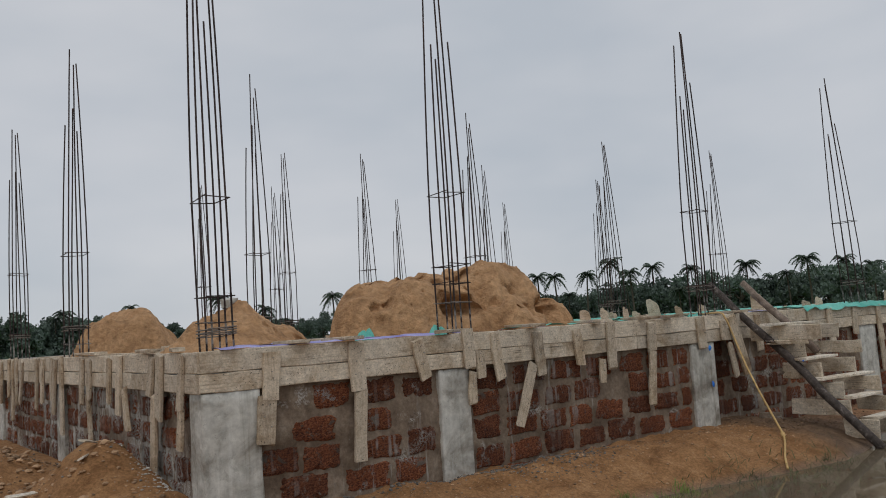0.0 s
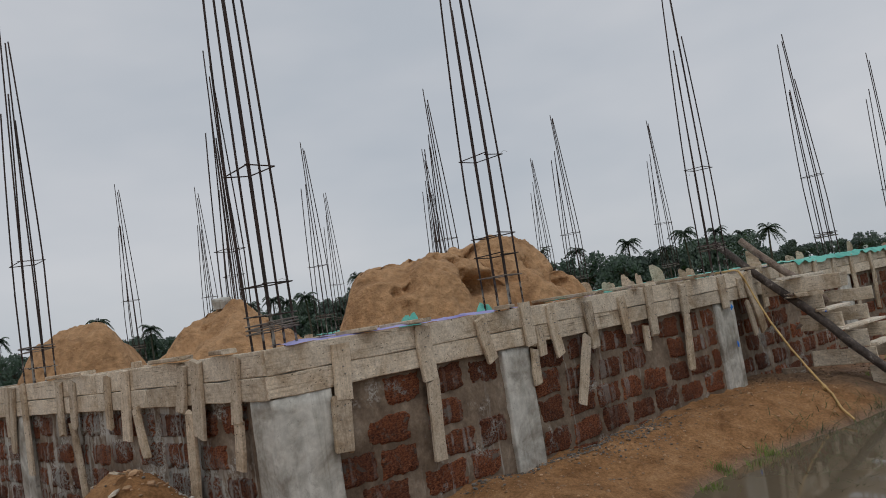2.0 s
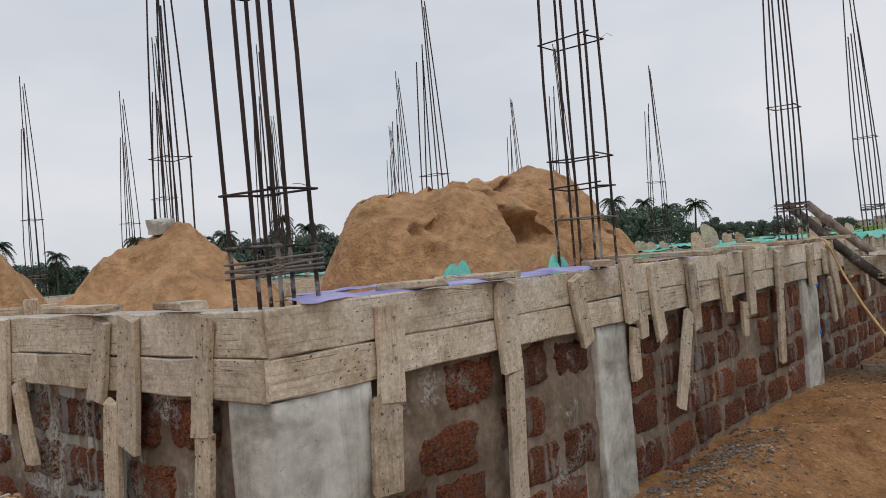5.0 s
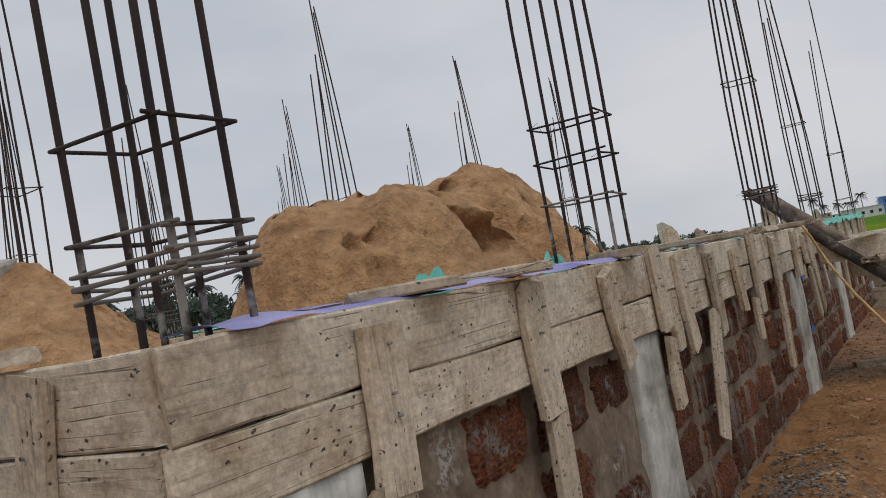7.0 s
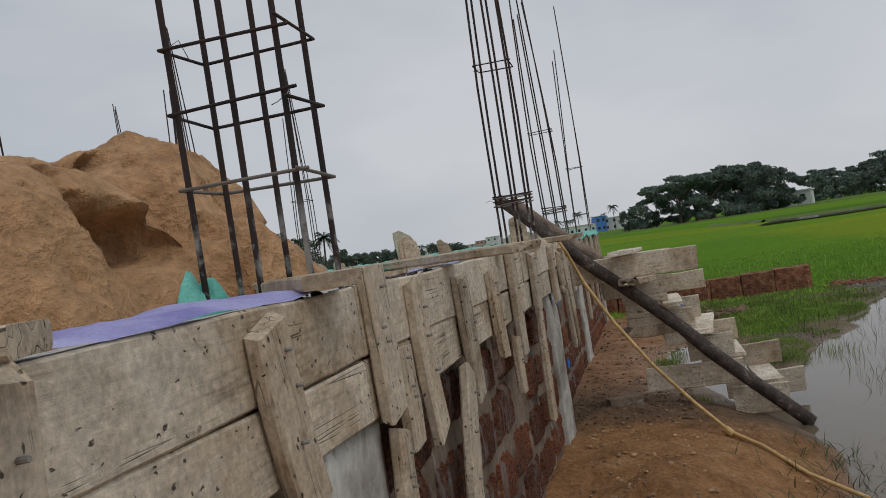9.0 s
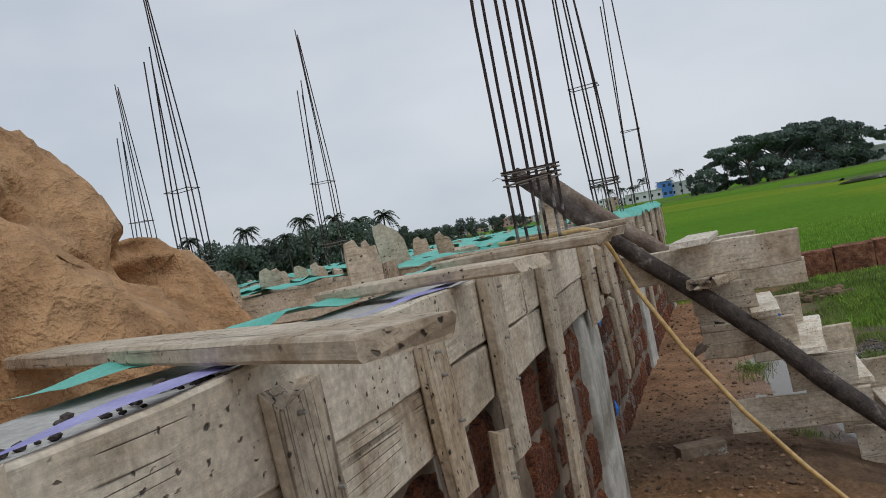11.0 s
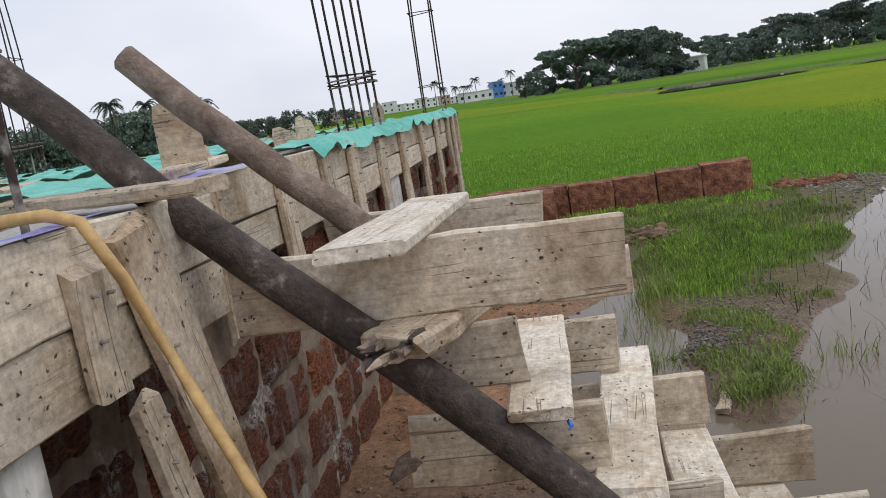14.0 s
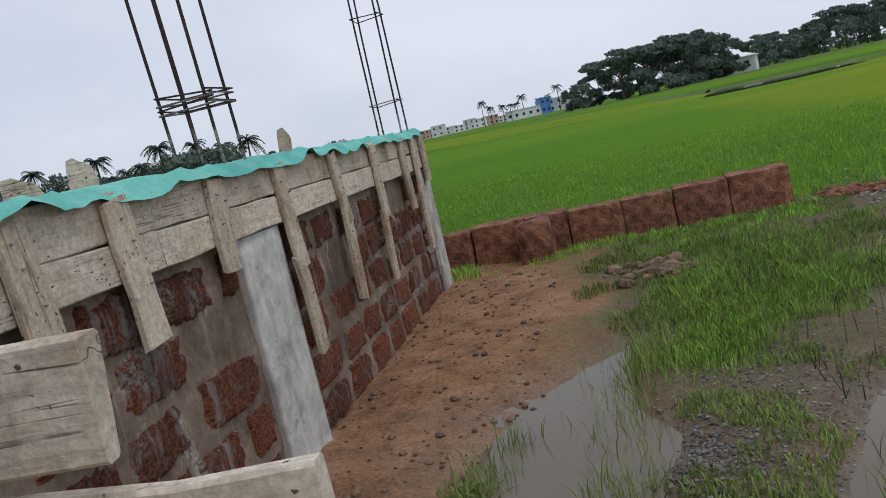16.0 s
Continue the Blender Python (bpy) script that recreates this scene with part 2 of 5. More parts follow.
M_GRASS = mottled("grass_blade", [(0.3, (0.155, 0.31, 0.025)), (0.7, (0.31, 0.50, 0.06))], 1.2, 0.75, 0.1, 0.01, 9, (0.8, 1.2))
M_DRYGRASS = mottled("dark_reed", [(0.3, (0.035, 0.06, 0.02)), (0.7, (0.10, 0.13, 0.05))], 1.2, 0.8, 0.1, 0.01, 9)
M_WEED = mottled("low_weed", [(0.3, (0.12, 0.18, 0.035)), (0.7, (0.25, 0.32, 0.08))], 1.2, 0.8, 0.1, 0.01, 9, (0.8, 1.2))
M_ROPE = mottled("pale_yellow_hose", [(0.3, (0.50, 0.32, 0.12)), (0.7, (0.64, 0.43, 0.18))], 5, 0.55, 0.2, 0.003, 30)


def cloth_material(name, a, b_):
    m, nt, b = material(name, 0.6)
    v = coords(nt)
    n = noise_tex(nt, v, 4, 4)
    f = noise_tex(nt, v, 160, 2)
    c = ramp(nt, n, [(0.35, a), (0.65, b_)])
    c = mix(nt, 1.0, c, ramp(nt, f, [(0.35, grey(0.85)), (0.65, grey(1.1))]), 'MULTIPLY')
    nt.links.new(c, b.inputs["Base Color"])
    relief(nt, b, n, 0.5, 0.02)
    return m


M_GREEN = cloth_material("green_shade_net", (0.06, 0.40, 0.32), (0.19, 0.58, 0.48))
M_LILAC = cloth_material("lilac_plastic_sheet", (0.20, 0.19, 0.48), (0.42, 0.41, 0.70))
M_BLUE = cloth_material("blue_plastic", (0.01, 0.12, 0.62), (0.03, 0.25, 0.75))

M_STEEL, nt, b = material("rusty_rebar", 0.82, 0.1)
n1 = noise_tex(nt, coords(nt), 3.0, 4)
f1 = noise_tex(nt, coords(nt), 80, 2)
c = ramp(nt, n1, [(0.35, (0.022, 0.016, 0.015)), (0.6, (0.05, 0.03, 0.025)), (0.8, (0.11, 0.05, 0.032))])
sep = nt.nodes.new("ShaderNodeSeparateXYZ")
geo = nt.nodes.new("ShaderNodeNewGeometry")
nt.links.new(geo.outputs["Position"], sep.inputs[0])
low = nt.nodes.new("ShaderNodeMapRange")
low.inputs[1].default_value, low.inputs[2].default_value = 1.66, 1.56
nt.links.new(sep.outputs[2], low.inputs[0])
splash = mix(nt, low.outputs[0], grey(0), ramp(nt, noise_tex(nt, coords(nt), 14, 4), [(0.47, grey(0)), (0.6, grey(0.9))]))
c = mix(nt, splash, c, (0.36, 0.35, 0.32))
nt.links.new(c, b.inputs["Base Color"])
relief(nt, b, f1, 0.5, 0.002)

M_TIE, nt, b = material("tie_wire", 0.7, 0.3)
b.inputs["Base Color"].default_value = (0.20, 0.175, 0.15, 1)

# wet earth, sand bank, mud, and paddy, told apart by the lie of the land
M_GROUND, nt, b = material("wet_sandy_ground", 0.9)
P = nt.nodes.new("ShaderNodeNewGeometry").outputs["Position"]
n_big = noise_tex(nt, P, 0.9, 5, 0.6)
n_mid = noise_tex(nt, P, 5, 5, 0.65)
n_fine = noise_tex(nt, P, 40, 6, 0.75)
sand = ramp(nt, n_mid, [(0.3, (0.22, 0.108, 0.044)), (0.55, (0.37, 0.195, 0.086)), (0.75, (0.46, 0.27, 0.135))])
mud = ramp(nt, n_mid, [(0.3, (0.15, 0.092, 0.055)), (0.7, (0.285, 0.17, 0.098))])
sx = nt.nodes.new("ShaderNodeSeparateXYZ")
nt.links.new(P, sx.inputs[0])


def rng(nt, src, a, b_):
    m = nt.nodes.new("ShaderNodeMapRange")
    m.inputs[1].default_value, m.inputs[2].default_value = a, b_
    nt.links.new(src, m.inputs[0])
    return m.outputs[0]


def combine(nt, op, a, b_):
    m = nt.nodes.new("ShaderNodeMath")
    m.operation = op
    for s, v_ in ((m.inputs[0], a), (m.inputs[1], b_)):
        if isinstance(v_, (int, float)):
            s.default_value = v_
        else:
            nt.links.new(v_, s)
    return m.outputs[0]


wet = combine(nt, 'ADD', rng(nt, sx.outputs[2], 0.07, 0.0), combine(nt, 'MULTIPLY', combine(nt, 'SUBTRACT', n_big, 0.5), 0.5))
wetc = nt.nodes.new("ShaderNodeClamp")
nt.links.new(wet, wetc.inputs[0])
ground = mix(nt, combine(nt, 'MULTIPLY', wetc.outputs[0], 0.85), sand, mud)
earth = ramp(nt, n_mid, [(0.3, (0.21, 0.112, 0.060)), (0.55, (0.38, 0.208, 0.112)), (0.75, (0.48, 0.29, 0.17))])
ground = mix(nt, rng(nt, combine(nt, 'ADD', sx.outputs[0], combine(nt, 'MULTIPLY', combine(nt, 'SUBTRACT', n_big, 0.5), 1.5)), 5.9, 6.9), ground, mix(nt, combine(nt, 'MULTIPLY', wetc.outputs[0], 0.5), earth, mud))
silt = ramp(nt, n_mid, [(0.3, (0.13, 0.093, 0.06)), (0.7, (0.26, 0.19, 0.125))])
ground = mix(nt, combine(nt, 'MULTIPLY', rng(nt, sx.outputs[0], 7.6, 8.2), rng(nt, combine(nt, 'ADD', sx.outputs[1], combine(nt, 'SUBTRACT', n_big, 0.5)), -0.95, -1.35)), ground, silt)
mire = ramp(nt, n_mid, [(0.3, (0.085, 0.058, 0.04)), (0.7, (0.20, 0.135, 0.09))])
mire_x = combine(nt, 'MULTIPLY', rng(nt, combine(nt, 'ADD', sx.outputs[0], combine(nt, 'SUBTRACT', n_big, 0.5)), 5.5, 6.0), rng(nt, sx.outputs[0], 8.6, 7.6))
ground = mix(nt, combine(nt, 'MULTIPLY', mire_x, 0.85), ground, mire)
far_x = rng(nt, sx.outputs[0], 14.25, 14.6)
turf_x = rng(nt, combine(nt, 'ADD', sx.outputs[0], combine(nt, 'MULTIPLY', combine(nt, 'SUBTRACT', n_big, 0.5), 5)), 9.6, 10.8)
turf_y = rng(nt, combine(nt, 'ADD', sx.outputs[1], combine(nt, 'MULTIPLY', combine(nt, 'SUBTRACT', n_big, 0.5), 3)), -0.6, -1.2)
turf = combine(nt, 'MULTIPLY', combine(nt, 'MULTIPLY', turf_x, turf_y), ramp(nt, n_mid, [(0.35, grey(0)), (0.6, grey(0.8))]))
ground = mix(nt, turf, ground, (0.10, 0.125, 0.04))
strip = noise_tex(nt, coords(nt, (0.03, 0.012, 0.03)), 1.0, 3, 0.5)
paddy = ramp(nt, strip, [(0.36, (0.080, 0.178, 0.014)), (0.5, (0.102, 0.228, 0.016)), (0.64, (0.14, 0.26, 0.018))])
jitter = combine(nt, 'MULTIPLY', combine(nt, 'SUBTRACT', noise_tex(nt, P, 0.25, 4, 0.6), 0.5), 4.0)
X, Y = combine(nt, 'ADD', sx.outputs[0], jitter), combine(nt, 'ADD', sx.outputs[1], jitter)
# two plots of ripening rice, bounded by straight bunds
near_side = rng(nt, combine(nt, 'SUBTRACT', combine(nt, 'MULTIPLY', X, 0.102), Y), 8.6, 10.6)
far_side = rng(nt, combine(nt, 'ADD', X, combine(nt, 'MULTIPLY', Y, 0.64)), 41.1, 38.5)
plot_a = combine(nt, 'MULTIPLY', near_side, far_side)
near_side = rng(nt, combine(nt, 'SUBTRACT', X, combine(nt, 'MULTIPLY', Y, 0.82)), 64.5, 67.5)
far_side = rng(nt, combine(nt, 'SUBTRACT', X, combine(nt, 'MULTIPLY', Y, 2.25)), 98.0, 92.0)
plot_b = combine(nt, 'MULTIPLY', near_side, far_side)
paddy = mix(nt, combine(nt, 'MAXIMUM', plot_a, plot_b), paddy, ramp(nt, strip, [(0.36, (0.15, 0.245, 0.016)), (0.64, (0.22, 0.29, 0.018))]))
paddy = mix(nt, 1.0, paddy, ramp(nt, n_mid, [(0.3, grey(0.7)), (0.7, grey(1.15))]), 'MULTIPLY')
beyond = combine(nt, 'MAXIMUM', far_x, rng(nt, sx.outputs[1], 13.5, 14.5))
ground = mix(nt, beyond, ground, paddy)
ground = mix(nt, 1.0, ground, ramp(nt, n_fine, [(0.3, grey(0.6)), (0.7, grey(1.24))]), 'MULTIPLY')
nt.links.new(ground, b.inputs["Base Color"])
nt.links.new(ramp(nt, wetc.outputs[0], [(0.2, grey(0.92)), (1.0, grey(0.5))]), b.inputs["Roughness"])
relief(nt, b, mix(nt, 0.45, noise_tex(nt, P, 13, 5, 0.7), n_fine), 1.0, 0.035)
nt.links.new(mix(nt, beyond, ramp(nt, wetc.outputs[0], [(0.2, grey(0.2)), (1.0, grey(0.5))]), grey(0.03)), b.inputs["Specular IOR Level"])

M_WATER, nt, b = material("muddy_water", 0.04)
b.inputs["Base Color"].default_value = (0.145, 0.115, 0.078, 1)
b.inputs["IOR"].default_value = 1.33
relief(nt, b, noise_tex(nt, coords(nt), 1.6, 3), 0.05, 0.02)


# ---- building helpers ----
def part(name, bm, material_, parent, label="", smooth=False):
    me = bpy.data.meshes.new(name)
    bm.to_mesh(me)
    bm.free()
    if smooth:
        for p in me.polygons:
            p.use_smooth = True
    me.materials.append(material_)
    ob = new(name, me)
    if parent is not None:
        ob.parent = parent
        ob.matrix_parent_inverse = Matrix.Identity(4)
    if label:
        ob["label"] = label
    return ob


def thing(name, label, category, group="", at=(0, 0, 0), kind=""):
    ob = new(name)
    ob.location = at
    return tagged(ob, label, category, group, kind)


def add_box(bm, lo, hi):
    v = [bm.verts.new((x, y, z)) for x in (lo[0], hi[0]) for y in (lo[1], hi[1]) for z in (lo[2], hi[2])]
    for f in ((0, 1, 3, 2), (4, 6, 7, 5), (0, 4, 5, 1), (2, 3, 7, 6), (0, 2, 6, 4), (1, 5, 7, 3)):
        bm.faces.new([v[i] for i in f])
    return v


def plank_bm(length, width, thick, seed, taper=0.0, ragged=0.006, warp=0.004):
    """A rough board along local x, centred; width along z, thickness along y."""
    r = random.Random(seed)
    bm = bmesh.new()
    n = max(3, int(length / 0.16))
    rings = []
    bow = r.uniform(-warp, warp)
    for i in range(n + 1):
        s = i / n
        x = (s - 0.5) * length
        w = width * (1 - taper * s)
        e1, e2 = r.uniform(-ragged, ragged), r.uniform(-ragged, ragged)
        dy = bow * (1 - (2 * s - 1) ** 2)
        ch = thick * 0.18
        if i in (0, n):
            k = [r.uniform(-ragged * 2, ragged * 2) for _ in range(4)]
        else:
            k = [0, 0, 0, 0]
        pts = [(x + k[0], dy - thick / 2, -w / 2 + e1 + ch), (x + k[0], dy - thick / 2 + ch, -w / 2 + e1),
               (x + k[1], dy + thick / 2 - ch, -w / 2 + e1), (x + k[1], dy + thick / 2, -w / 2 + e1 + ch),
               (x + k[2], dy + thick / 2, w / 2 + e2 - ch), (x + k[2], dy + thick / 2 - ch, w / 2 + e2),
               (x + k[3], dy - thick / 2 + ch, w / 2 + e2), (x + k[3], dy - thick / 2, w / 2 + e2 - ch)]
        rings.append([bm.verts.new(p) for p in pts])
    for a, b_ in zip(rings, rings[1:]):
        for j in range(8):
            bm.faces.new((a[j], a[(j + 1) % 8], b_[(j + 1) % 8], b_[j]))
    bm.faces.new(rings[0][::-1])
    bm.faces.new(rings[-1])
    bmesh.ops.recalc_face_normals(bm, faces=bm.faces)
    return bm


def span(a, b_, up=(0, 0, 1), roll=0.0):
    """The pose whose x axis runs from a to b_, and whose z axis lies near up; its origin is the middle."""
    a, b_ = Vector(a), Vector(b_)
    x = (b_ - a).normalized()
    y = Vector(up).cross(x)
    y = y.normalized() if y.length > 1e-4 else Vector((0, 1, 0))
    z = x.cross(y)
    m = Matrix((x, y, z)).transposed().to_4x4()
    return Matrix.Translation((a + b_) / 2) @ m @ pose(0, 0, 0, roll), (b_ - a).length


def plank(name, a, b_, width, thick, mat_, parent, seed, up=(0, 0, 1), roll=0.0, label="", taper=0.0, ragged=0.006, warp=0.004):
    m, length = span(a, b_, up, roll)
    ob = part(name, plank_bm(length, width, thick, seed, taper, ragged, warp), mat_, parent, label)
    ob.matrix_basis = m if parent is None else parent.matrix_basis.inverted() @ m
    return ob


def tube_bm(points, radii, sides=8, seed=0, rough=0.0):
    r = random.Random(seed)
    bm = bmesh.new()
    rings = []
    for i, p in enumerate(points):
        p = Vector(p)
        d = (Vector(points[min(i + 1, len(points) - 1)]) - Vector(points[max(i - 1, 0)])).normalized()
        s = d.orthogonal().normalized() if abs(d.z) > 0.9 else d.cross(Vector((0, 0, 1))).normalized()
        t_ = d.cross(s)
        rad = radii[i] if isinstance(radii, (list, tuple)) else radii
        rings.append([bm.verts.new(p + (s * math.cos(6.2832 * k / sides) + t_ * math.sin(6.2832 * k / sides)) * rad * (1 + r.uniform(-rough, rough))) for k in range(sides)])
    for a, b_ in zip(rings, rings[1:]):
        for j in range(sides):
            bm.faces.new((a[j], a[(j + 1) % sides], b_[(j + 1) % sides], b_[j]))
    bm.faces.new(rings[0][::-1])
    bm.faces.new(rings[-1])
    bmesh.ops.recalc_face_normals(bm, faces=bm.faces)
    return bm


# ---- ground and water ----
EDGE_X = [-12, -3, -1, 0.5, 1.9, 2.5, 3.4, 4, 4.6, 5.6, 6.6, 8, 9.4, 10, 10.5, 11.0, 13, 14.2, 40]
EDGE_Y = [-60, -30, -6, -2.6, -1.3, -1.1, -1.08, -1.2, -1.35, -1.48, -1.25, -0.8, -0.55, -0.75, -1.0, -1.6, -3.4, -4.4, -4.4]


SPIT = [(8.35, -1.56, 0.02), (8.75, -1.6, 0.10), (9.4, -1.65, 0.28), (10.4, -1.9, 0.5), (11.4, -2.1, 0.75), (13.0, -2.2, 1.2), (14.2, -2.6, 1.5)]


def bump(x, y, cx, cy, rx, ry):
    return math.exp(-((x - cx) / rx) ** 2 - ((y - cy) / ry) ** 2)


def land(x, y):
    d = y - float(np.interp(x, EDGE_X, EDGE_Y))
    rough = noise.fractal(Vector((x * 1.4, y * 1.4, 0.3)), 1.0, 2.0, 4) * 0.03
    bank = 0.25 * (1 - math.exp(-max(d, 0) / 0.5)) if d > 0 else max(-0.14, d * 0.3)
    flat = 0.075 * (1 - math.exp(-max(d, 0) / 0.5)) if d > 0 else max(-0.14, d * 0.3)
    k = min(1, max(0, (x - 6.2) / 1.4))
    z = bank * (1 - k) + flat * k + rough * (1.0 if d > 0.1 else 0.4)
    if 7.5 < x < 15:
        far = 9.0
        for (ax, ay, aw), (bx, by, bw) in zip(SPIT, SPIT[1:]):
            dx, dy = bx - ax, by - ay
            s = min(1, max(0, ((x - ax) * dx + (y - ay) * dy) / (dx * dx + dy * dy)))
            far = min(far, math.hypot(x - ax - dx * s, y - ay - dy * s) - (aw + (bw - aw) * s))
        far += 0.22 * noise.noise(Vector((x * 1.7, y * 1.7, 3)))
        z = max(z, 0.055 - 0.5 * max(0, far) + rough)
    if x < 7 and d > 0.05:
        q = Vector((x, y, 0.7))
        z += 0.042 * min(1, d * 2) * (noise.noise(q * 3.3) + 0.8 * abs(noise.noise(q * 6.1)) + 0.5 * noise.noise(q * 11))
    z += 0.10 * bump(x, y, 4.4, -0.65, 0.9, 0.3) + 0.10 * bump(x, y, 3.0, -0.35, 0.9, 0.2)
    if x < 0.1:
        z += 0.52 * bump(x, y, -0.38, 1.25, 0.4, 0.6) + 0.12 * bump(x, y, -0.1, 0.5, 0.25, 0.4) + 0.34 * bump(x, y, -0.9, 3.6, 0.6, 0.9) + 0.3 * bump(x, y, -1.3, 5.6, 0.8, 1.2)
    if x > 14.1:
        f = min(1, (x - 14.1) / 0.4)
        z = z * (1 - f) + f * (0.06 + 0.02 * noise.noise(Vector((x * 0.3, y * 0.3, 5))))
    if y > 12.5 or x < -8:
        z = 0.15
    return z


def grid_axis(lo, hi, step, far):
    near = list(np.arange(lo, hi + 1e-6, step))
    out, d, s = [], step, lo
    while s > -far:
        d *= 1.6
        s -= d
        out.append(s)
    out.reverse()
    end, d, s = [], step, hi
    while s < far:
        d *= 1.6
        s += d
        end.append(s)
    return out + near + end


xs = grid_axis(-3.0, 15.0, 0.055, 2500)
ys = grid_axis(-3.4, 2.6, 0.055, 2500)
verts = [(x, y, land(x, y)) for x in xs for y in ys]
ny = len(ys)
faces = [(i * ny + j, (i + 1) * ny + j, (i + 1) * ny + j + 1, i * ny + j + 1) for i in range(len(xs) - 1) for j in range(ny - 1)]
me = bpy.data.meshes.new("ground")
me.from_pydata(verts, [], faces)
for p in me.polygons:
    p.use_smooth = True
me.materials.append(M_GROUND)
tagged(new("ground", me), "orange wet sand, mud and green paddy field", "ground", kind="structure")

bm = bmesh.new()
for q in ((-3, -40, 0), (14.25, -40, 0), (14.25, 0.4, 0), (-3, 0.4, 0)):
    bm.verts.new(q)
bm.faces.new(bm.verts[:] if bm.verts.ensure_lookup_table() else list(bm.verts))
tagged(part("water", bm, M_WATER, None), "still muddy brown flood water", "water", kind="structure")

# ---- plinth: walls, beams, fill ----
TOP = 1.412
UNDER = 1.125
Y2 = 0.19
XB = 6.5
XW = 5.80
XE = 13.27
YE = 11.6


def wall_slab(name, lo, hi, mat_, label, axis='x', cell=0.04):
    """A wall whose outer face is hand-smeared mortar, uneven at the scale of a trowel."""
    bm = bmesh.new()
    add_box(bm, lo, hi)
    bm.faces.ensure_lookup_table()
    bmesh.ops.delete(bm, geom=[bm.faces[2 if axis == 'x' else 0]], context='FACES_ONLY')
    u0, u1 = (lo[0], hi[0]) if axis == 'x' else (lo[1], hi[1])
    nu, nz = int((u1 - u0) / cell), int((hi[2] - lo[2]) / cell)
    rows_ = []
    for i_ in range(nu + 1):
        u = u0 + (u1 - u0) * i_ / nu
        line = []
        for k_ in range(nz + 1):
            z = lo[2] + (hi[2] - lo[2]) * k_ / nz
            q = Vector((u, lo[1] if axis == 'x' else lo[0], z))
            out = 0.0 if k_ in (0, nz) else 0.010 * noise.fractal(q * 3.0, 1.0, 2.0, 2) + 0.009 * noise.fractal(q * 11, 0.8, 2.0, 3)
            line.append(bm.verts.new((u, lo[1] - out, z) if axis == 'x' else (lo[0] - out, u, z)))
        rows_.append(line)
    for a_, b2 in zip(rows_, rows_[1:]):
        for k_ in range(nz):
            f = bm.faces.new((a_[k_], b2[k_], b2[k_ + 1], a_[k_ + 1]) if axis == 'x' else (b2[k_], a_[k_], a_[k_ + 1], b2[k_ + 1]))
            f.smooth = True
    return tagged(part(name, bm, mat_, None), label, "wall", kind="structure")


WALL_LABEL = "laterite blocks set in thick smeared cement mortar"
wall_front = wall_slab("wall_front", (0.02, 0.04, -0.4), (XW, 0.29, UNDER + 0.01), M_MORTAR, WALL_LABEL)
wall_front_2 = wall_slab("wall_front_2", (XW + 0.003, Y2 + 0.04, -0.4), (XE, Y2 + 0.29, UNDER + 0.01), M_MORTAR, WALL_LABEL)
wall_left = wall_slab("wall_left", (0.035, 0.294, -0.4), (0.285, YE, UNDER + 0.01), M_MORTAR_DRIP, WALL_LABEL, 'y')
wall_back = wall_slab("wall_back", (0.29, YE - 0.25, -0.4), (XE, YE, UNDER + 0.01), M_MORTAR, "plain cement and laterite rear wall", 'x', 0.3)
wall_right = wall_slab("wall_right", (XE - 0.25, Y2 + 0.295, -0.4), (XE, YE - 0.255, UNDER + 0.01), M_MORTAR, "plain cement and laterite end wall", 'y', 0.3)


def beam(name, lo, hi):
    bm = bmesh.new()
    add_box(bm, lo, hi)
    bmesh.ops.subdivide_edges(bm, edges=[e for e in bm.edges if e.calc_length() > 1], cuts=30)
    for v_ in bm.verts:
        if v_.co.z > UNDER + 0.1:
            v_.co.z += noise.noise(v_.co * 5) * 0.006
    return tagged(part(name, bm, M_BEAM, None), "freshly cast grey concrete plinth beam", "beam", kind="structure")


BT = TOP - 0.012
beam("plinth_beam_front", (0.025, 0.03, UNDER + 0.012), (XB, 0.295, BT))
beam("plinth_beam_front_2", (XB + 0.003, Y2 + 0.03, UNDER + 0.012), (XE, Y2 + 0.295, BT))
beam("plinth_beam_left", (0.025, 0.3, UNDER + 0.012), (0.29, YE, BT))
beam("plinth_beam_back", (0.295, YE - 0.25, UNDER + 0.012), (XE, YE, BT))
beam("plinth_beam_right", (XE - 0.25, Y2 + 0.3, UNDER + 0.012), (XE, YE - 0.255, BT))
CROSS_X = (5.75, 9.65)
CROSS_Y = (1.75, 4.4, 7.6)
for cy in CROSS_Y:
    beam("plinth_beam_cross", (5.9 if cy < 2 else 0.3, cy, UNDER + 0.012), (XE - 0.26, cy + 0.24, BT))
for cx in CROSS_X:
    for y0, y1 in ((0.49, 1.745), (1.995, 4.395), (4.645, 7.595), (7.845, YE - 0.26)):
        beam("plinth_beam_cross", (cx, y0, UNDER + 0.012), (cx + 0.24, y1, BT - 0.004))


def sheet(name, x0, x1, y0, y1, nx, ny_, height, mat_, label, category, kind=""):
    vs = [(x0 + (x1 - x0) * i / nx, y0 + (y1 - y0) * j / ny_) for i in range(nx + 1) for j in range(ny_ + 1)]
    vs = [(x, y, height(x, y)) for x, y in vs]
    fs = [(i * (ny_ + 1) + j, (i + 1) * (ny_ + 1) + j, (i + 1) * (ny_ + 1) + j + 1, i * (ny_ + 1) + j + 1) for i in range(nx) for j in range(ny_)]
    me_ = bpy.data.meshes.new(name)
    me_.from_pydata(vs, [], fs)
    for p_ in me_.polygons:
        p_.use_smooth = True
    me_.materials.append(mat_)
    return tagged(new(name, me_), label, category, kind=kind)


def fill(x, y):
    return 1.2 + 0.05 * noise.fractal(Vector((x, y, 2)), 1.0, 2.0, 3)


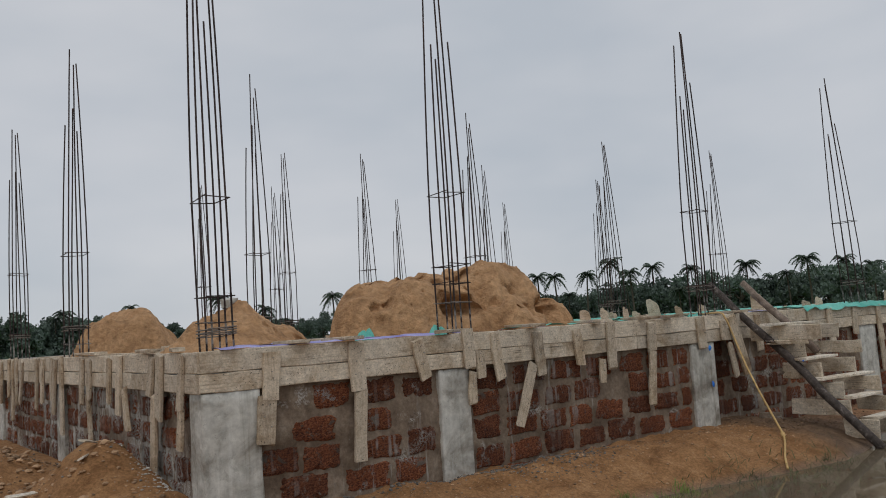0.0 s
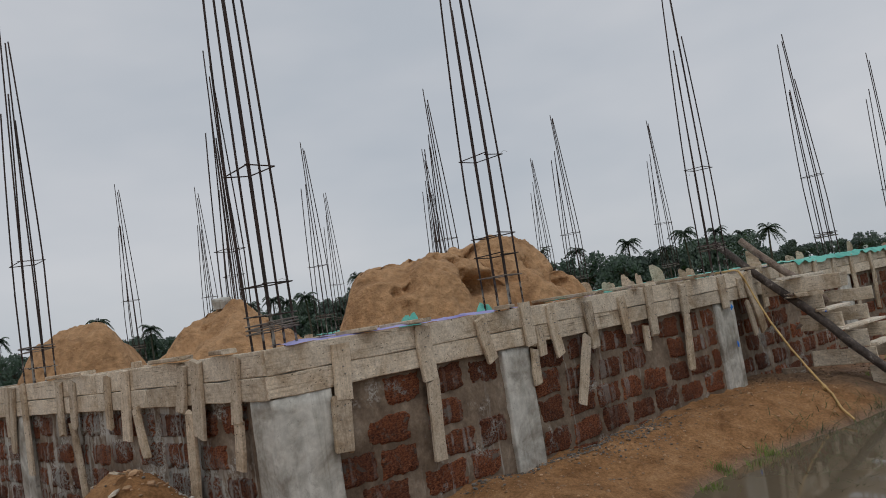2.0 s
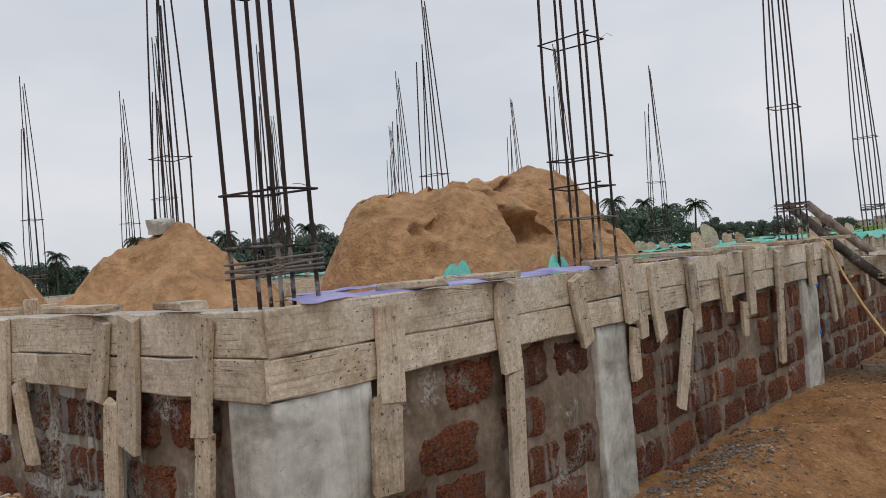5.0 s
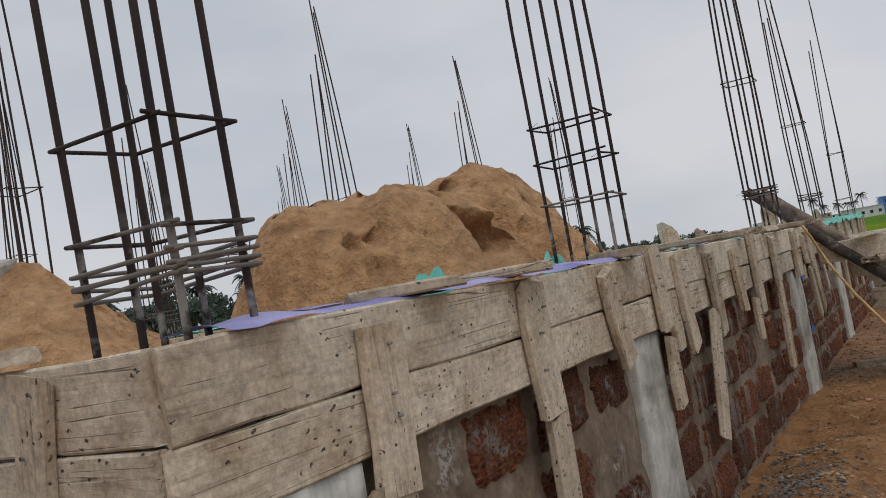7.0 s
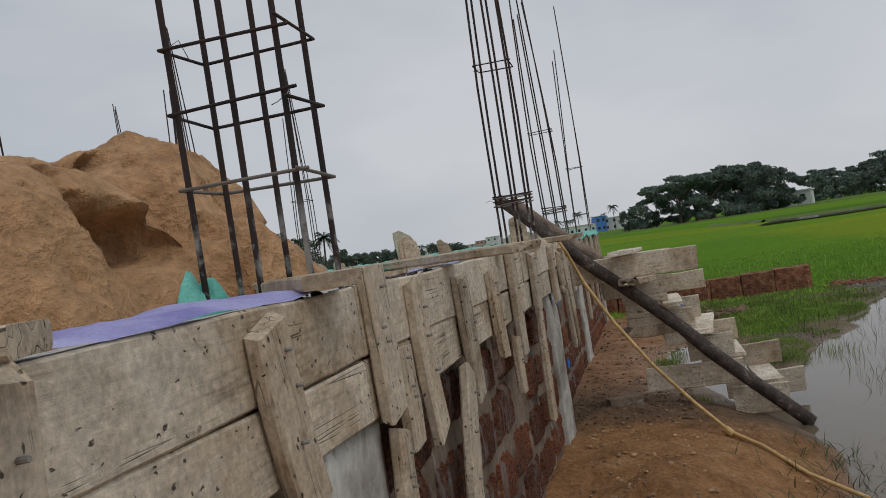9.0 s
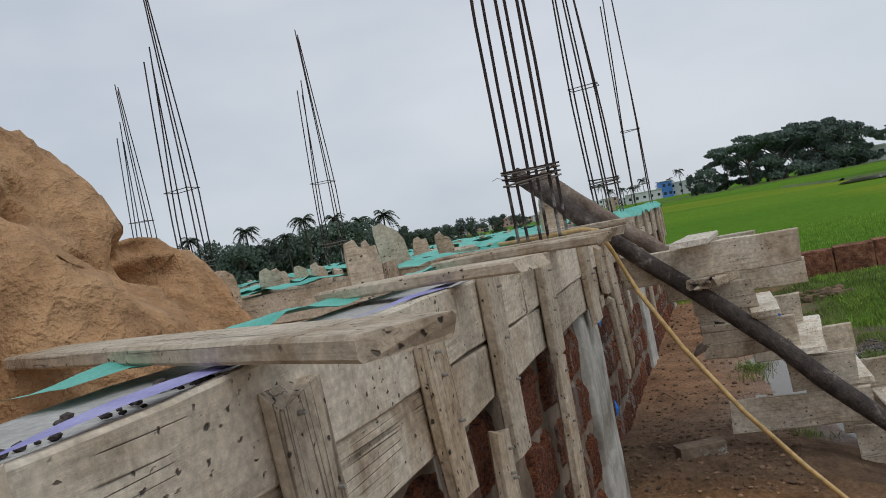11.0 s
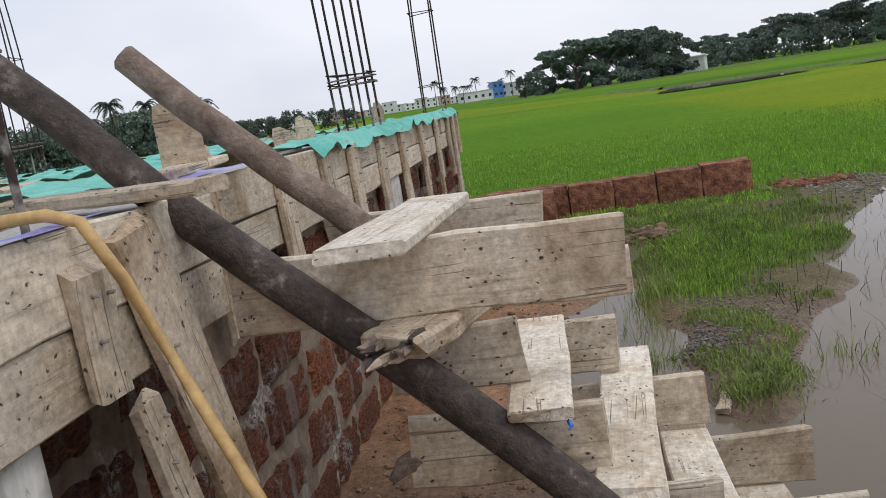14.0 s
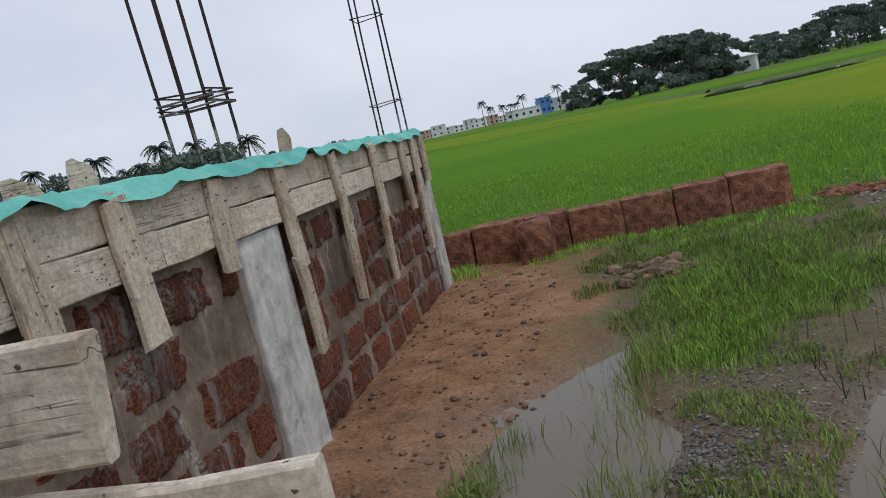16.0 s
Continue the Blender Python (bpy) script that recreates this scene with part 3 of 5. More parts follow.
sheet("sand_fill", 0.26, XE - 0.2, 0.26, YE - 0.2, 90, 80, fill, M_FILL, "uneven orange sand filling the plinth bays", "sand", "structure")


def heap(name, peaks, box, n, label, scoops=(), rough=0.06, cliff=None, caves=(), pits=0):
    """A heap of sand as the upper hull of several rounded peaks, with dug-out hollows under a sharp rim."""
    def height(x, y):
        q = Vector((x, y, 0))
        wx = x + 0.2 * noise.fractal(q * 1.3, 1.0, 2.0, 3)
        wy = y + 0.2 * noise.fractal(q * 1.3 + Vector((7, 3, 1)), 1.0, 2.0, 3)
        z = 1.0
        for px, py, pz, rx, ry, sharp in peaks:
            d = math.hypot((wx - px) / rx, (wy - py) / ry)
            z = max(z, 1.05 + (pz - 1.05) * max(0.0, 1 - d ** sharp))
        if cliff:
            z = min(z, 1.72 - 2.4 * (wx - 4.84 - 0.3 * (wy - 1.6)))
            z = min(z, float(np.interp(wy + 0.10 * noise.noise(q * 4), *cliff)))
        for sx_, sy_, depth, rx, ry in scoops:
            d = ((wx - sx_) / rx) ** 2 + ((wy - sy_) / ry) ** 2
            z -= depth * (1 / (1 + math.exp(min(60, (d - 1) * 7))))
        ridge = 1 - abs(noise.noise(q * 2.3 + Vector((3, 1, 4)))) * 2
        z += rough * 1.25 * noise.fractal(q * 2.6, 0.7, 2.0, 6) + 0.035 * ridge + 0.016 * noise.noise(q * 9) + 0.009 * noise.noise(q * 23)
        return z
    ob = sheet(name, *box, *n, height, M_SAND, label, "sand heap")
    r = random.Random(len(peaks) * 7)
    holes = [(Vector(c_), Vector(s_), Vector(push)) for c_, s_, push in caves]
    for _ in range(pits):
        c_ = ob.data.vertices[r.randrange(len(ob.data.vertices))].co.copy()
        if c_.z > 1.35:
            s_ = r.uniform(0.025, 0.075)
            holes.append((c_, Vector((s_ * 1.3, s_ * 1.3, s_)), Vector((0.25, 0.9, -0.25)) * s_ * r.uniform(0.9, 1.8)))
    for c_, s_, push in holes:
        for v_ in ob.data.vertices:
            q = v_.co - c_
            if abs(q.x) < s_.x * 1.3 and abs(q.y) < s_.y * 1.3 and abs(q.z) < s_.z * 1.3:
                d = math.hypot(q.x / s_.x, q.y / s_.y, q.z / s_.z) + 0.25 * noise.noise(v_.co * 9)
                if d < 1:
                    v_.co += push * min(1, (1 - d) * 1.6)
    return ob


# ---- sand heaps inside the plinth ----
heap("sand_heap", [(2.75, 1.72, 1.98, 0.85, 0.85, 3.2), (3.25, 1.75, 2.02, 0.85, 0.85, 3.0), (3.92, 1.5, 2.15, 0.68, 0.9, 2.6), (4.55, 1.5, 1.70, 0.8, 0.75, 2.2), (4.0, 2.4, 1.85, 1.0, 0.9, 2.4)],
     (1.75, 5.72, 0.42, 3.7), (200, 170), "large crumbly orange sand heap with dug-out hollows",
     [(3.15, 0.86, 0.07, 0.34, 0.18), (4.45, 1.0, 0.08, 0.26, 0.2), (2.7, 0.98, 0.06, 0.25, 0.2), (3.75, 1.05, -0.05, 0.16, 0.3)], 0.03,
     ([0.3, 0.62, 0.8, 0.95, 1.1, 1.25, 1.42, 1.8], [1.20, 1.36, 1.47, 1.60, 1.77, 1.95, 2.12, 2.5]),
     (((3.14, 1.0, 1.69), (0.34, 0.34, 0.17), (0.06, 0.36, -0.02)), ((3.22, 1.3, 1.68), (0.2, 0.25, 0.1), (0.05, 0.10, -0.03)), ((2.95, 1.06, 1.78), (0.12, 0.3, 0.14), (0.03, 0.08, 0.0)),
      ((4.4, 1.12, 1.60), (0.28, 0.3, 0.15), (0.05, 0.28, -0.04))), 420)
heap("sand_heap", [(1.33, 2.7, 1.86, 0.85, 1.1, 1.4), (1.95, 3.2, 1.62, 0.8, 0.7, 2.0)], (0.32, 2.9, 1.45, 4.2), (90, 96), "conical orange sand heap beside the cages", pits=60)
heap("sand_heap", [(1.12, 5.45, 1.93, 0.75, 0.85, 2.2)], (0.32, 1.95, 4.66, 6.5), (60, 70), "small rounded orange sand heap")


# ---- concrete column stubs set in the wall faces ----
def stub(lo, hi, label="pale cast concrete column face with drips"):
    bm = bmesh.new()
    add_box(bm, lo, hi)
    bmesh.ops.subdivide_edges(bm, edges=bm.edges[:], cuts=18, use_grid_fill=True)
    for v_ in bm.verts:
        n_ = noise.fractal(Vector((v_.co.x * 9, v_.co.y * 9, v_.co.z * 4)), 0.8, 2.0, 4)
        v_.co.x += n_ * 0.014
        v_.co.y += n_ * 0.009
    return tagged(part("column_stub", bm, M_CONCRETE, None, "", True), label, "column", "concrete column stubs")


stub((0.0, -0.005, -0.3), (0.43, 0.22, UNDER - 0.005), "pale concrete corner column with vertical drip marks")
stub((2.02, 0.008, -0.3), (2.335, 0.2, UNDER - 0.005))
stub((5.39, 0.008, -0.3), (5.79, 0.2, UNDER - 0.005))
stub((9.4, Y2 + 0.008, -0.3), (9.85, Y2 + 0.2, UNDER - 0.005))
stub((13.02, Y2 + 0.005, -0.3), (13.285, Y2 + 0.25, UNDER - 0.005))
stub((0.0, 4.05, -0.3), (0.2, 4.4, UNDER - 0.005))
stub((0.0, 7.9, -0.3), (0.2, 8.25, UNDER - 0.005))


# ---- shuttering boards and cleats ----
bm = tube_bm([(0, -0.012, 0), (0.001, 0.0025, 0.0)], 0.0035, 6)
NAIL = bpy.data.meshes.new("nail")
bm.to_mesh(NAIL)
bm.free()
NAIL.materials.append(M_STEEL)


def boards(panel, a, b_, axis, face, seed):
    """Two courses of boards from a to b_ along x or y, on the plane face."""
    r = random.Random(seed)
    for k, (z0, z1) in enumerate(((UNDER, 1.255), (1.26, TOP))):
        s = a
        while s < b_ - 0.05:
            e = min(b_, s + r.uniform(1.5, 2.4))
            if b_ - e < 0.5:
                e = b_
            f = face + r.uniform(-0.003, 0.003)
            p, q = ((s + 0.002, f, (z0 + z1) / 2), (e - 0.002, f, (z0 + z1) / 2)) if axis == 'x' else ((f, s + 0.002, (z0 + z1) / 2), (f, e - 0.002, (z0 + z1) / 2))
            plank("board", p, q, z1 - z0, 0.026, M_BOARD, panel, r.random(), ragged=0.004, warp=0.003)
            s = e


def cleat(panel, u0, z0, u1, z1, width, axis, face, seed, taper=0.0, thick=0.03):
    r = random.Random(seed)
    f = face - thick / 2 - 0.015
    p, q = ((u0, f, z0), (u1, f - 0.004, z1)) if axis == 'x' else ((f, u0, z0), (f - 0.004, u1, z1))
    ob = plank("cleat", p, q, width, thick, M_CLEAT, panel, seed, up=((1, 0, 0) if axis == 'x' else (0, 1, 0)), taper=taper, ragged=0.008)
    length = math.hypot(u1 - u0, z1 - z0)
    side = 1 if (ob.matrix_basis.to_3x3() @ Vector((0, 1, 0))).dot(Vector((0, -1, 0)) if axis == 'x' else Vector((-1, 0, 0))) > 0 else -1
    for k in range(3):
        n_ = new("nail", NAIL)
        n_.parent = ob
        n_.location = (-length / 2 + length * (0.12 + 0.22 * k) + r.uniform(-0.03, 0.03), side * thick / 2, r.uniform(-0.3, 0.3) * width)


def shutter(a, b_, axis, face, cleats, seed):
    panel = thing("formwork", "weathered grey shuttering boards nailed with upright cleats", "formwork", "plinth beam formwork",
                  (a, face, UNDER) if axis == 'x' else (face, a, UNDER))
    boards(panel, a, b_, axis, face, seed)
    for i, c_ in enumerate(cleats):
        cleat(panel, *c_, axis, face, seed + i * 0.37)
    return panel


FRONT = [  # along, top, along at foot, foot, width
    [(0.52, 1.37, 0.50, 1.05, 0.13), (0.47, 1.06, 0.45, 0.73, 0.14), (1.22, 1.40, 1.23, 1.02, 0.13), (1.24, 1.03, 1.21, 0.50, 0.11),
     (1.79, 1.39, 1.86, 1.06, 0.11)],
    [(2.31, 1.44, 2.33, 1.11, 0.12), (2.44, 1.25, 2.44, 1.02, 0.09), (2.35, 1.08, 2.33, 0.82, 0.08), (2.62, 1.40, 2.66, 0.99, 0.10),
     (3.12, 1.37, 3.14, 0.98, 0.11), (3.05, 1.10, 2.84, 0.57, 0.10), (3.63, 1.37, 3.66, 1.04, 0.10), (4.10, 1.43, 4.09, 0.97, 0.12), (3.95, 1.07, 3.94, 0.84, 0.08)],
    [(4.72, 1.38, 4.70, 1.09, 0.12), (4.70, 1.10, 4.64, 0.56, 0.10), (5.53, 1.39, 5.55, 1.06, 0.13), (5.94, 1.35, 5.93, 1.14, 0.10),
     (6.10, 1.38, 6.32, 0.74, 0.15), (6.02, 1.09, 6.12, 0.72, 0.08)],
]
shutter(0.0, 2.25, 'x', 0.0, FRONT[0], 11)
shutter(2.25, 4.5, 'x', 0.0, FRONT[1], 12)
shutter(4.5, 6.5, 'x', 0.0, FRONT[2], 13)
SECOND = [
    [(6.9, 1.38, 6.92, 0.95, 0.11), (7.5, 1.38, 7.52, 1.0, 0.12), (8.09, 1.37, 8.12, 0.98, 0.13), (8.12, 1.05, 8.2, 0.75, 0.1), (8.57, 1.39, 8.6, 0.91, 0.13)],
    [(9.25, 1.39, 9.22, 1.03, 0.12), (9.90, 1.40, 9.93, 0.90, 0.11), (9.9, 0.95, 9.93, 0.47, 0.10), (10.70, 1.39, 10.76, 1.0, 0.1), (10.76, 1.1, 10.68, 0.55, 0.11),
     (11.55, 1.4, 11.55, 0.92, 0.11), (11.5, 0.95, 11.45, 0.5, 0.08)],
    [(12.35, 1.39, 12.38, 0.85, 0.12), (12.75, 1.39, 12.72, 0.98, 0.1), (12.7, 1.0, 12.68, 0.5, 0.08), (13.08, 1.4, 13.08, 1.0, 0.11)],
]
shutter(XB + 0.02, 8.8, 'x', Y2, SECOND[0], 21)
shutter(8.8, 12.0, 'x', Y2, SECOND[1], 22)
shutter(12.0, 13.3, 'x', Y2, SECOND[2], 23)
LEFT = [
    [(0.28, 1.39, 0.33, 1.01, 0.09), (0.32, 1.02, 0.35, 0.71, 0.09), (0.74, 1.40, 0.80, 0.92, 0.12), (0.93, 1.40, 1.01, 1.08, 0.10), (0.90, 1.09, 0.96, 0.46, 0.10),
     (1.81, 1.42, 1.88, 0.91, 0.11), (1.70, 1.14, 1.60, 0.79, 0.09), (2.14, 1.38, 2.16, 1.0, 0.08)],
    [(2.84, 1.38, 2.86, 1.0, 0.1), (2.92, 1.05, 2.8, 0.45, 0.09), (3.12, 1.39, 3.14, 0.95, 0.1), (4.03, 1.41, 4.0, 0.6, 0.1), (4.3, 1.39, 4.42, 0.8, 0.09), (4.46, 1.4, 4.48, 0.95, 0.1)],
    [(4.99, 1.4, 5.0, 0.9, 0.1), (5.3, 1.4, 5.35, 0.8, 0.09), (6.2, 1.38, 6.4, 0.85, 0.09), (6.66, 1.42, 6.6, 0.8, 0.1), (6.9, 1.4, 6.9, 0.6, 0.09), (7.2, 1.41, 7.2, 0.9, 0.1)],
    [(7.8, 1.4, 7.8, 0.8, 0.1), (8.4, 1.4, 8.35, 0.9, 0.1), (9.0, 1.4, 9.1, 0.8, 0.1), (9.7, 1.4, 9.7, 0.8, 0.1), (10.4, 1.4, 10.3, 0.8, 0.1), (11.1, 1.4, 11.1, 0.8, 0.1)],
]
for i, (a, b_) in enumerate(((0.015, 2.4), (2.4, 4.7), (4.7, 7.4), (7.4, YE))):
    shutter(a, b_, 'y', 0.0, LEFT[i], 31 + i)
# inner shuttering of the cross beams, seen over the edge of the plinth
for i, (a, b_, cy) in enumerate(((6.0, 13.0, 1.73), (0.4, 13.0, 4.38), (0.4, 13.0, 7.58))):
    shutter(a, b_, 'x', cy, [(a + 0.8 + 1.1 * j, 1.46, a + 0.8 + 1.1 * j, 1.18, 0.1) for j in range(int((b_ - a - 1) / 1.1))], 51 + i)
for i, cx in enumerate(CROSS_X):
    shutter(0.5, 4.3, 'y', cx - 0.02, [(0.9 + 0.9 * j, 1.46, 0.9 + 0.9 * j, 1.18, 0.1) for j in range(4)], 61 + i)


# ---- reinforcement cages ----
def cage(x, y, sx, sy, heights, rings, lean, seed, nx=3, ny_=2, close=0.75, wires=False):
    r = random.Random(seed)
    base = BT - 0.24
    t_ = thing("rebar_cage", "dark rusty column reinforcement bars tied with stirrups", "rebar cage", "column starter cages", (x, y, BT))
    spots = [(-sx / 2 + sx * i / (nx - 1), -sy / 2 + sy * j / (ny_ - 1)) for i in range(nx) for j in range(ny_)]
    if nx > 2 and ny_ > 2:
        spots = [p for p in spots if abs(abs(p[0]) - sx / 2) < 1e-6 or abs(abs(p[1]) - sy / 2) < 1e-6]
    for i, (px, py) in enumerate(spots):
        hgt = heights[i % len(heights)] + r.uniform(-0.08, 0.08)
        pts = []
        for k in range(9):
            s = k / 8
            pull = 1 - close * max(0, s - 0.4) / 0.6 * (1 if hgt > 2.6 else 0.55)
            pts.append((px * pull + lean[0] * s * hgt / 3.3 + 0.006 * math.sin(5 * s + i), py * pull + lean[1] * s * hgt / 3.3 + 0.006 * math.cos(4 * s + i * 2), base - BT + (hgt + 0.24) * s))
        part("bar", tube_bm(pts, 0.0076, 8), M_STEEL, t_, "", True)
    for zr, tight in rings:
        o = 0.014
        s = min(1.0, zr / 3.3)
        pull = 1 - close * max(0, s - 0.4) / 0.6 * 0.9
        ax, ay = sx / 2 * pull + o, sy / 2 * pull + o
        lx, ly = lean[0] * s, lean[1] * s
        j = [r.uniform(-0.012, 0.012) for _ in range(5)]
        loop = [(-ax - 0.02, -ay, j[0]), (ax, -ay, j[1]), (ax, ay, j[2]), (-ax, ay, j[3]), (-ax, -ay - 0.02, j[4])]
        part("stirrup", tube_bm([(a_ + lx, b2 + ly, zr + c_) for a_, b2, c_ in loop], 0.0043, 7), M_TIE if tight else M_STEEL, t_, "", True)
    for k in range(4 if wires else 0):
        px, py = r.choice((-1, 1)) * sx / 2, r.choice((-1, 1)) * sy / 2
        z = r.choice(rings)[0]
        px, py = px + lean[0] * z / 3.3, py + lean[1] * z / 3.3
        a_ = r.uniform(0, 6.28)
        ln = r.uniform(0.03, 0.08)
        part("tie_wire", tube_bm([(px, py, z), (px + ln * 0.6 * math.cos(a_), py + ln * 0.6 * math.sin(a_), z + r.uniform(-0.02, 0.03)), (px + ln * math.cos(a_), py + ln * math.sin(a_), z + r.uniform(-0.05, 0.02))], 0.0012, 4), M_TIE, t_)
    return t_


TALL = [3.35, 2.55, 3.2, 2.7, 3.3, 2.5]
LOW = [(0.30, 1), (0.32, 0), (0.34, 1), (0.36, 0), (1.2, 0)]
cage(0.20, 0.18, 0.16, 0.26, TALL, [(0.12, 1), (0.135, 1), (0.148, 1), (0.165, 1), (0.215, 0), (0.40, 0), (1.1, 0)], (-0.03, 0.02), 1, 2, 3, 0.35, True)
cage(2.385, 0.23, 0.17, 0.27, TALL, [(0.28, 1), (0.45, 0), (0.61, 0), (1.25, 0)], (0.0, 0.0), 2, 2, 3, 0.35, True)
cage(5.92, 0.20, 0.19, 0.20, TALL, LOW, (0.03, 0.0), 3, 2, 3, 0.5, True)
cage(9.7, Y2 + 0.16, 0.22, 0.22, TALL, LOW, (-0.10, 0.08), 4, 2, 3, 0.6)
cage(12.95, Y2 + 0.15, 0.2, 0.2, TALL, [(0.3, 1), (1.0, 0)], (-0.1, -0.03), 5, 2, 2, 0.5)
for i, (cx, cy) in enumerate(((0.12, 4.0), (0.15, 7.4), (2.25, 4.0), (4.16, 10.9), (5.83, 11.0), (4.47, 7.7), (5.99, 4.3), (5.94, 7.4), (9.48, 4.6), (12.65, 4.57), (8.85, 7.4), (12.4, 7.5), (9.25, 11.25), (12.86, 11.33))):
    ri = random.Random(i)
    cage(cx, cy, 0.2, 0.26, TALL, LOW if i % 2 else LOW[:3] + [(1.12, 0), (0.15, 0)], (ri.uniform(-0.04, 0.04), ri.uniform(-0.03, 0.03)), 20 + i, 3, 2, 0.7)

# ---- stair of loose planks on two poles ----
stair_pole = thing("stair_stringer", "dark round wooden pole leaning on the plinth", "pole", "stair poles", (6.3, -1.42, 0.03))


def pole(name_thing, a, b_, r0, r1, mat_, seed):
    r = random.Random(seed)
    pts = []
    for k in range(11):
        s = k / 10
        p_ = Vector(a).lerp(Vector(b_), s)
        pts.append(p_ + Vector((r.uniform(-1, 1), r.uniform(-1, 1), r.uniform(-1, 1))) * 0.011 - name_thing.location)
    return part("pole", tube_bm(pts, [r0 + (r1 - r0) * k / 10 for k in range(11)], 14, seed, 0.08), mat_, name_thing, "", True)


pole(stair_pole, (6.335, -1.45, 0.0), (6.335, 0.38, 1.78), 0.046, 0.04, M_POLE, 1)
stair_pole_2 = thing("stair_stringer", "grey-brown round wooden pole leaning on the plinth", "pole", "stair poles", (6.98, -0.5, 0.95))
pole(stair_pole_2, (6.98, -0.52, 0.93), (7.02, 0.39, 1.78), 0.045, 0.04, M_POLE2, 2)


def loose(name, a, b_, width, thick, mat_, seed, up, label, category, group="", roll=0.0, ragged=0.006):
    ob = plank(name, a, b_, width, thick, mat_, None, seed, up, roll, "", 0.0, ragged)
    return tagged(ob, label, category, group)


SIDE = "weathered grey plank set on edge under the stair"
for i, (x, y0, y1, z0, z1) in enumerate(((6.405, -0.06, -0.90, 1.085, 1.25), (7.08, -0.1, -0.73, 1.07, 1.235), (6.47, -0.36, -0.665, 0.893, 1.035), (7.10, -0.2, -0.965, 0.90, 1.035),
                                      (6.47, -0.38, -0.82, 0.665, 0.835), (7.05, -0.35, -0.895, 0.69, 0.855), (7.08, -0.6, -1.125, 0.49, 0.645), (6.46, -0.75, -1.05, 0.46, 0.63),
                                      (7.1, -0.85, -1.4, 0.28, 0.44), (6.47, -0.45, -1.1, 0.28, 0.445), (7.08, -1.0, -1.55, 0.05, 0.23), (6.5, -1.0, -1.35, 0.06, 0.25))):
    loose("side_plank", (x, y0, (z0 + z1) / 2), (x, y1, (z0 + z1) / 2 + 0.004), z1 - z0, 0.03, M_BOARD, 100 + i, (0, 0, 1), SIDE, "plank", "stair side planks")
TREAD = "pale cement-dusted plank tread of the stair"
for i, (x0, x1, y, y2, z, z2, w_) in enumerate(((6.19, 6.95, -0.41, -0.46, 1.272, 1.26, 0.17), (6.30, 6.98, -0.69, -0.68, 0.882, 0.882, 0.14), (6.34, 7.26, -0.85, -0.92, 0.672, 0.672, 0.15),
                                            (6.5, 7.12, -1.05, -1.05, 0.468, 0.468, 0.14), (6.5, 7.16, -1.26, -1.24, 0.264, 0.264, 0.16))):
    loose("stair_tread", (x0, y, z), (x1, y2, z2), w_, 0.028, M_TREAD, 130 + i, (0, 1, 0), TREAD, "stair tread", "stair treads")
rotten = loose("rotten_plank", (6.22, -0.44, 1.075), (6.62, -0.52, 1.055), 0.13, 0.05, M_CLEAT, 171, (0, 1, 0), "splintered rotten brown plank end on the stair", "plank", ragged=0.026)
rr = random.Random(31)
for i in range(14):
    y0, z0 = rr.uniform(-0.022, 0.022), rr.uniform(-0.058, 0.058)
    ln = rr.uniform(0.03, 0.09)
    part("splinter", tube_bm([(-0.17, y0, z0), (-0.2 - ln * 0.5, y0 + rr.uniform(-0.006, 0.006), z0), (-0.2 - ln, y0 + rr.uniform(-0.012, 0.012), z0 + rr.uniform(-0.012, 0.012))], [0.012, 0.009, 0.002], 5, i, 0.3), (M_POLE, M_POLE2, M_POLE2, M_CLEAT)[i % 4], rotten)
stump = part("branch_stub", tube_bm([(6.44, -0.33, 0.70), (6.46, -0.36, 0.725), (6.49, -0.41, 0.735), (6.51, -0.455, 0.77), (6.515, -0.475, 0.84)], [0.008, 0.022, 0.028, 0.03, 0.03], 9, 4, 0.15), M_POLE2, None, "", True)
tagged(stump, "short crooked brown branch wedged under the stair", "branch")

# ---- loose boards, stubs and sheets on top of the plinth ----
CAP = "weathered grey plank lying across the shuttering"
for i, (a, b_, w_) in enumerate((((3.62, 0.92), (2.92, -0.29), 0.12), ((4.68, 0.28), (4.51, -0.27), 0.10), ((5.22, 0.45), (4.88, -0.26), 0.11), ((4.0, 0.34), (3.87, -0.2), 0.12),
                                ((1.1, 0.2), (1.2, -0.12), 0.12), ((0.62, 0.12), (0.80, -0.06), 0.12), ((2.4, 0.22), (2.02, -0.06), 0.12), ((6.4, 0.42), (6.15, -0.18), 0.1),
                                ((-0.03, 0.32), (0.05, 0.62), 0.1), ((-0.02, 0.9), (0.06, 1.5), 0.1), ((0.02, 2.6), (0.02, 3.4), 0.12), ((7.9, 0.55), (6.9, 0.3), 0.12), ((6.9, 0.9), (6.0, 0.6), 0.12), ((8.4, 1.6), (7.4, 1.2), 0.12))):
    loose("cap_plank", (*a, TOP + 0.022), (*b_, TOP + 0.024), w_, 0.028, M_CLEAT, 200 + i, (a[1] - b_[1], b_[0] - a[0], 0), CAP, "plank", "planks across the shuttering")


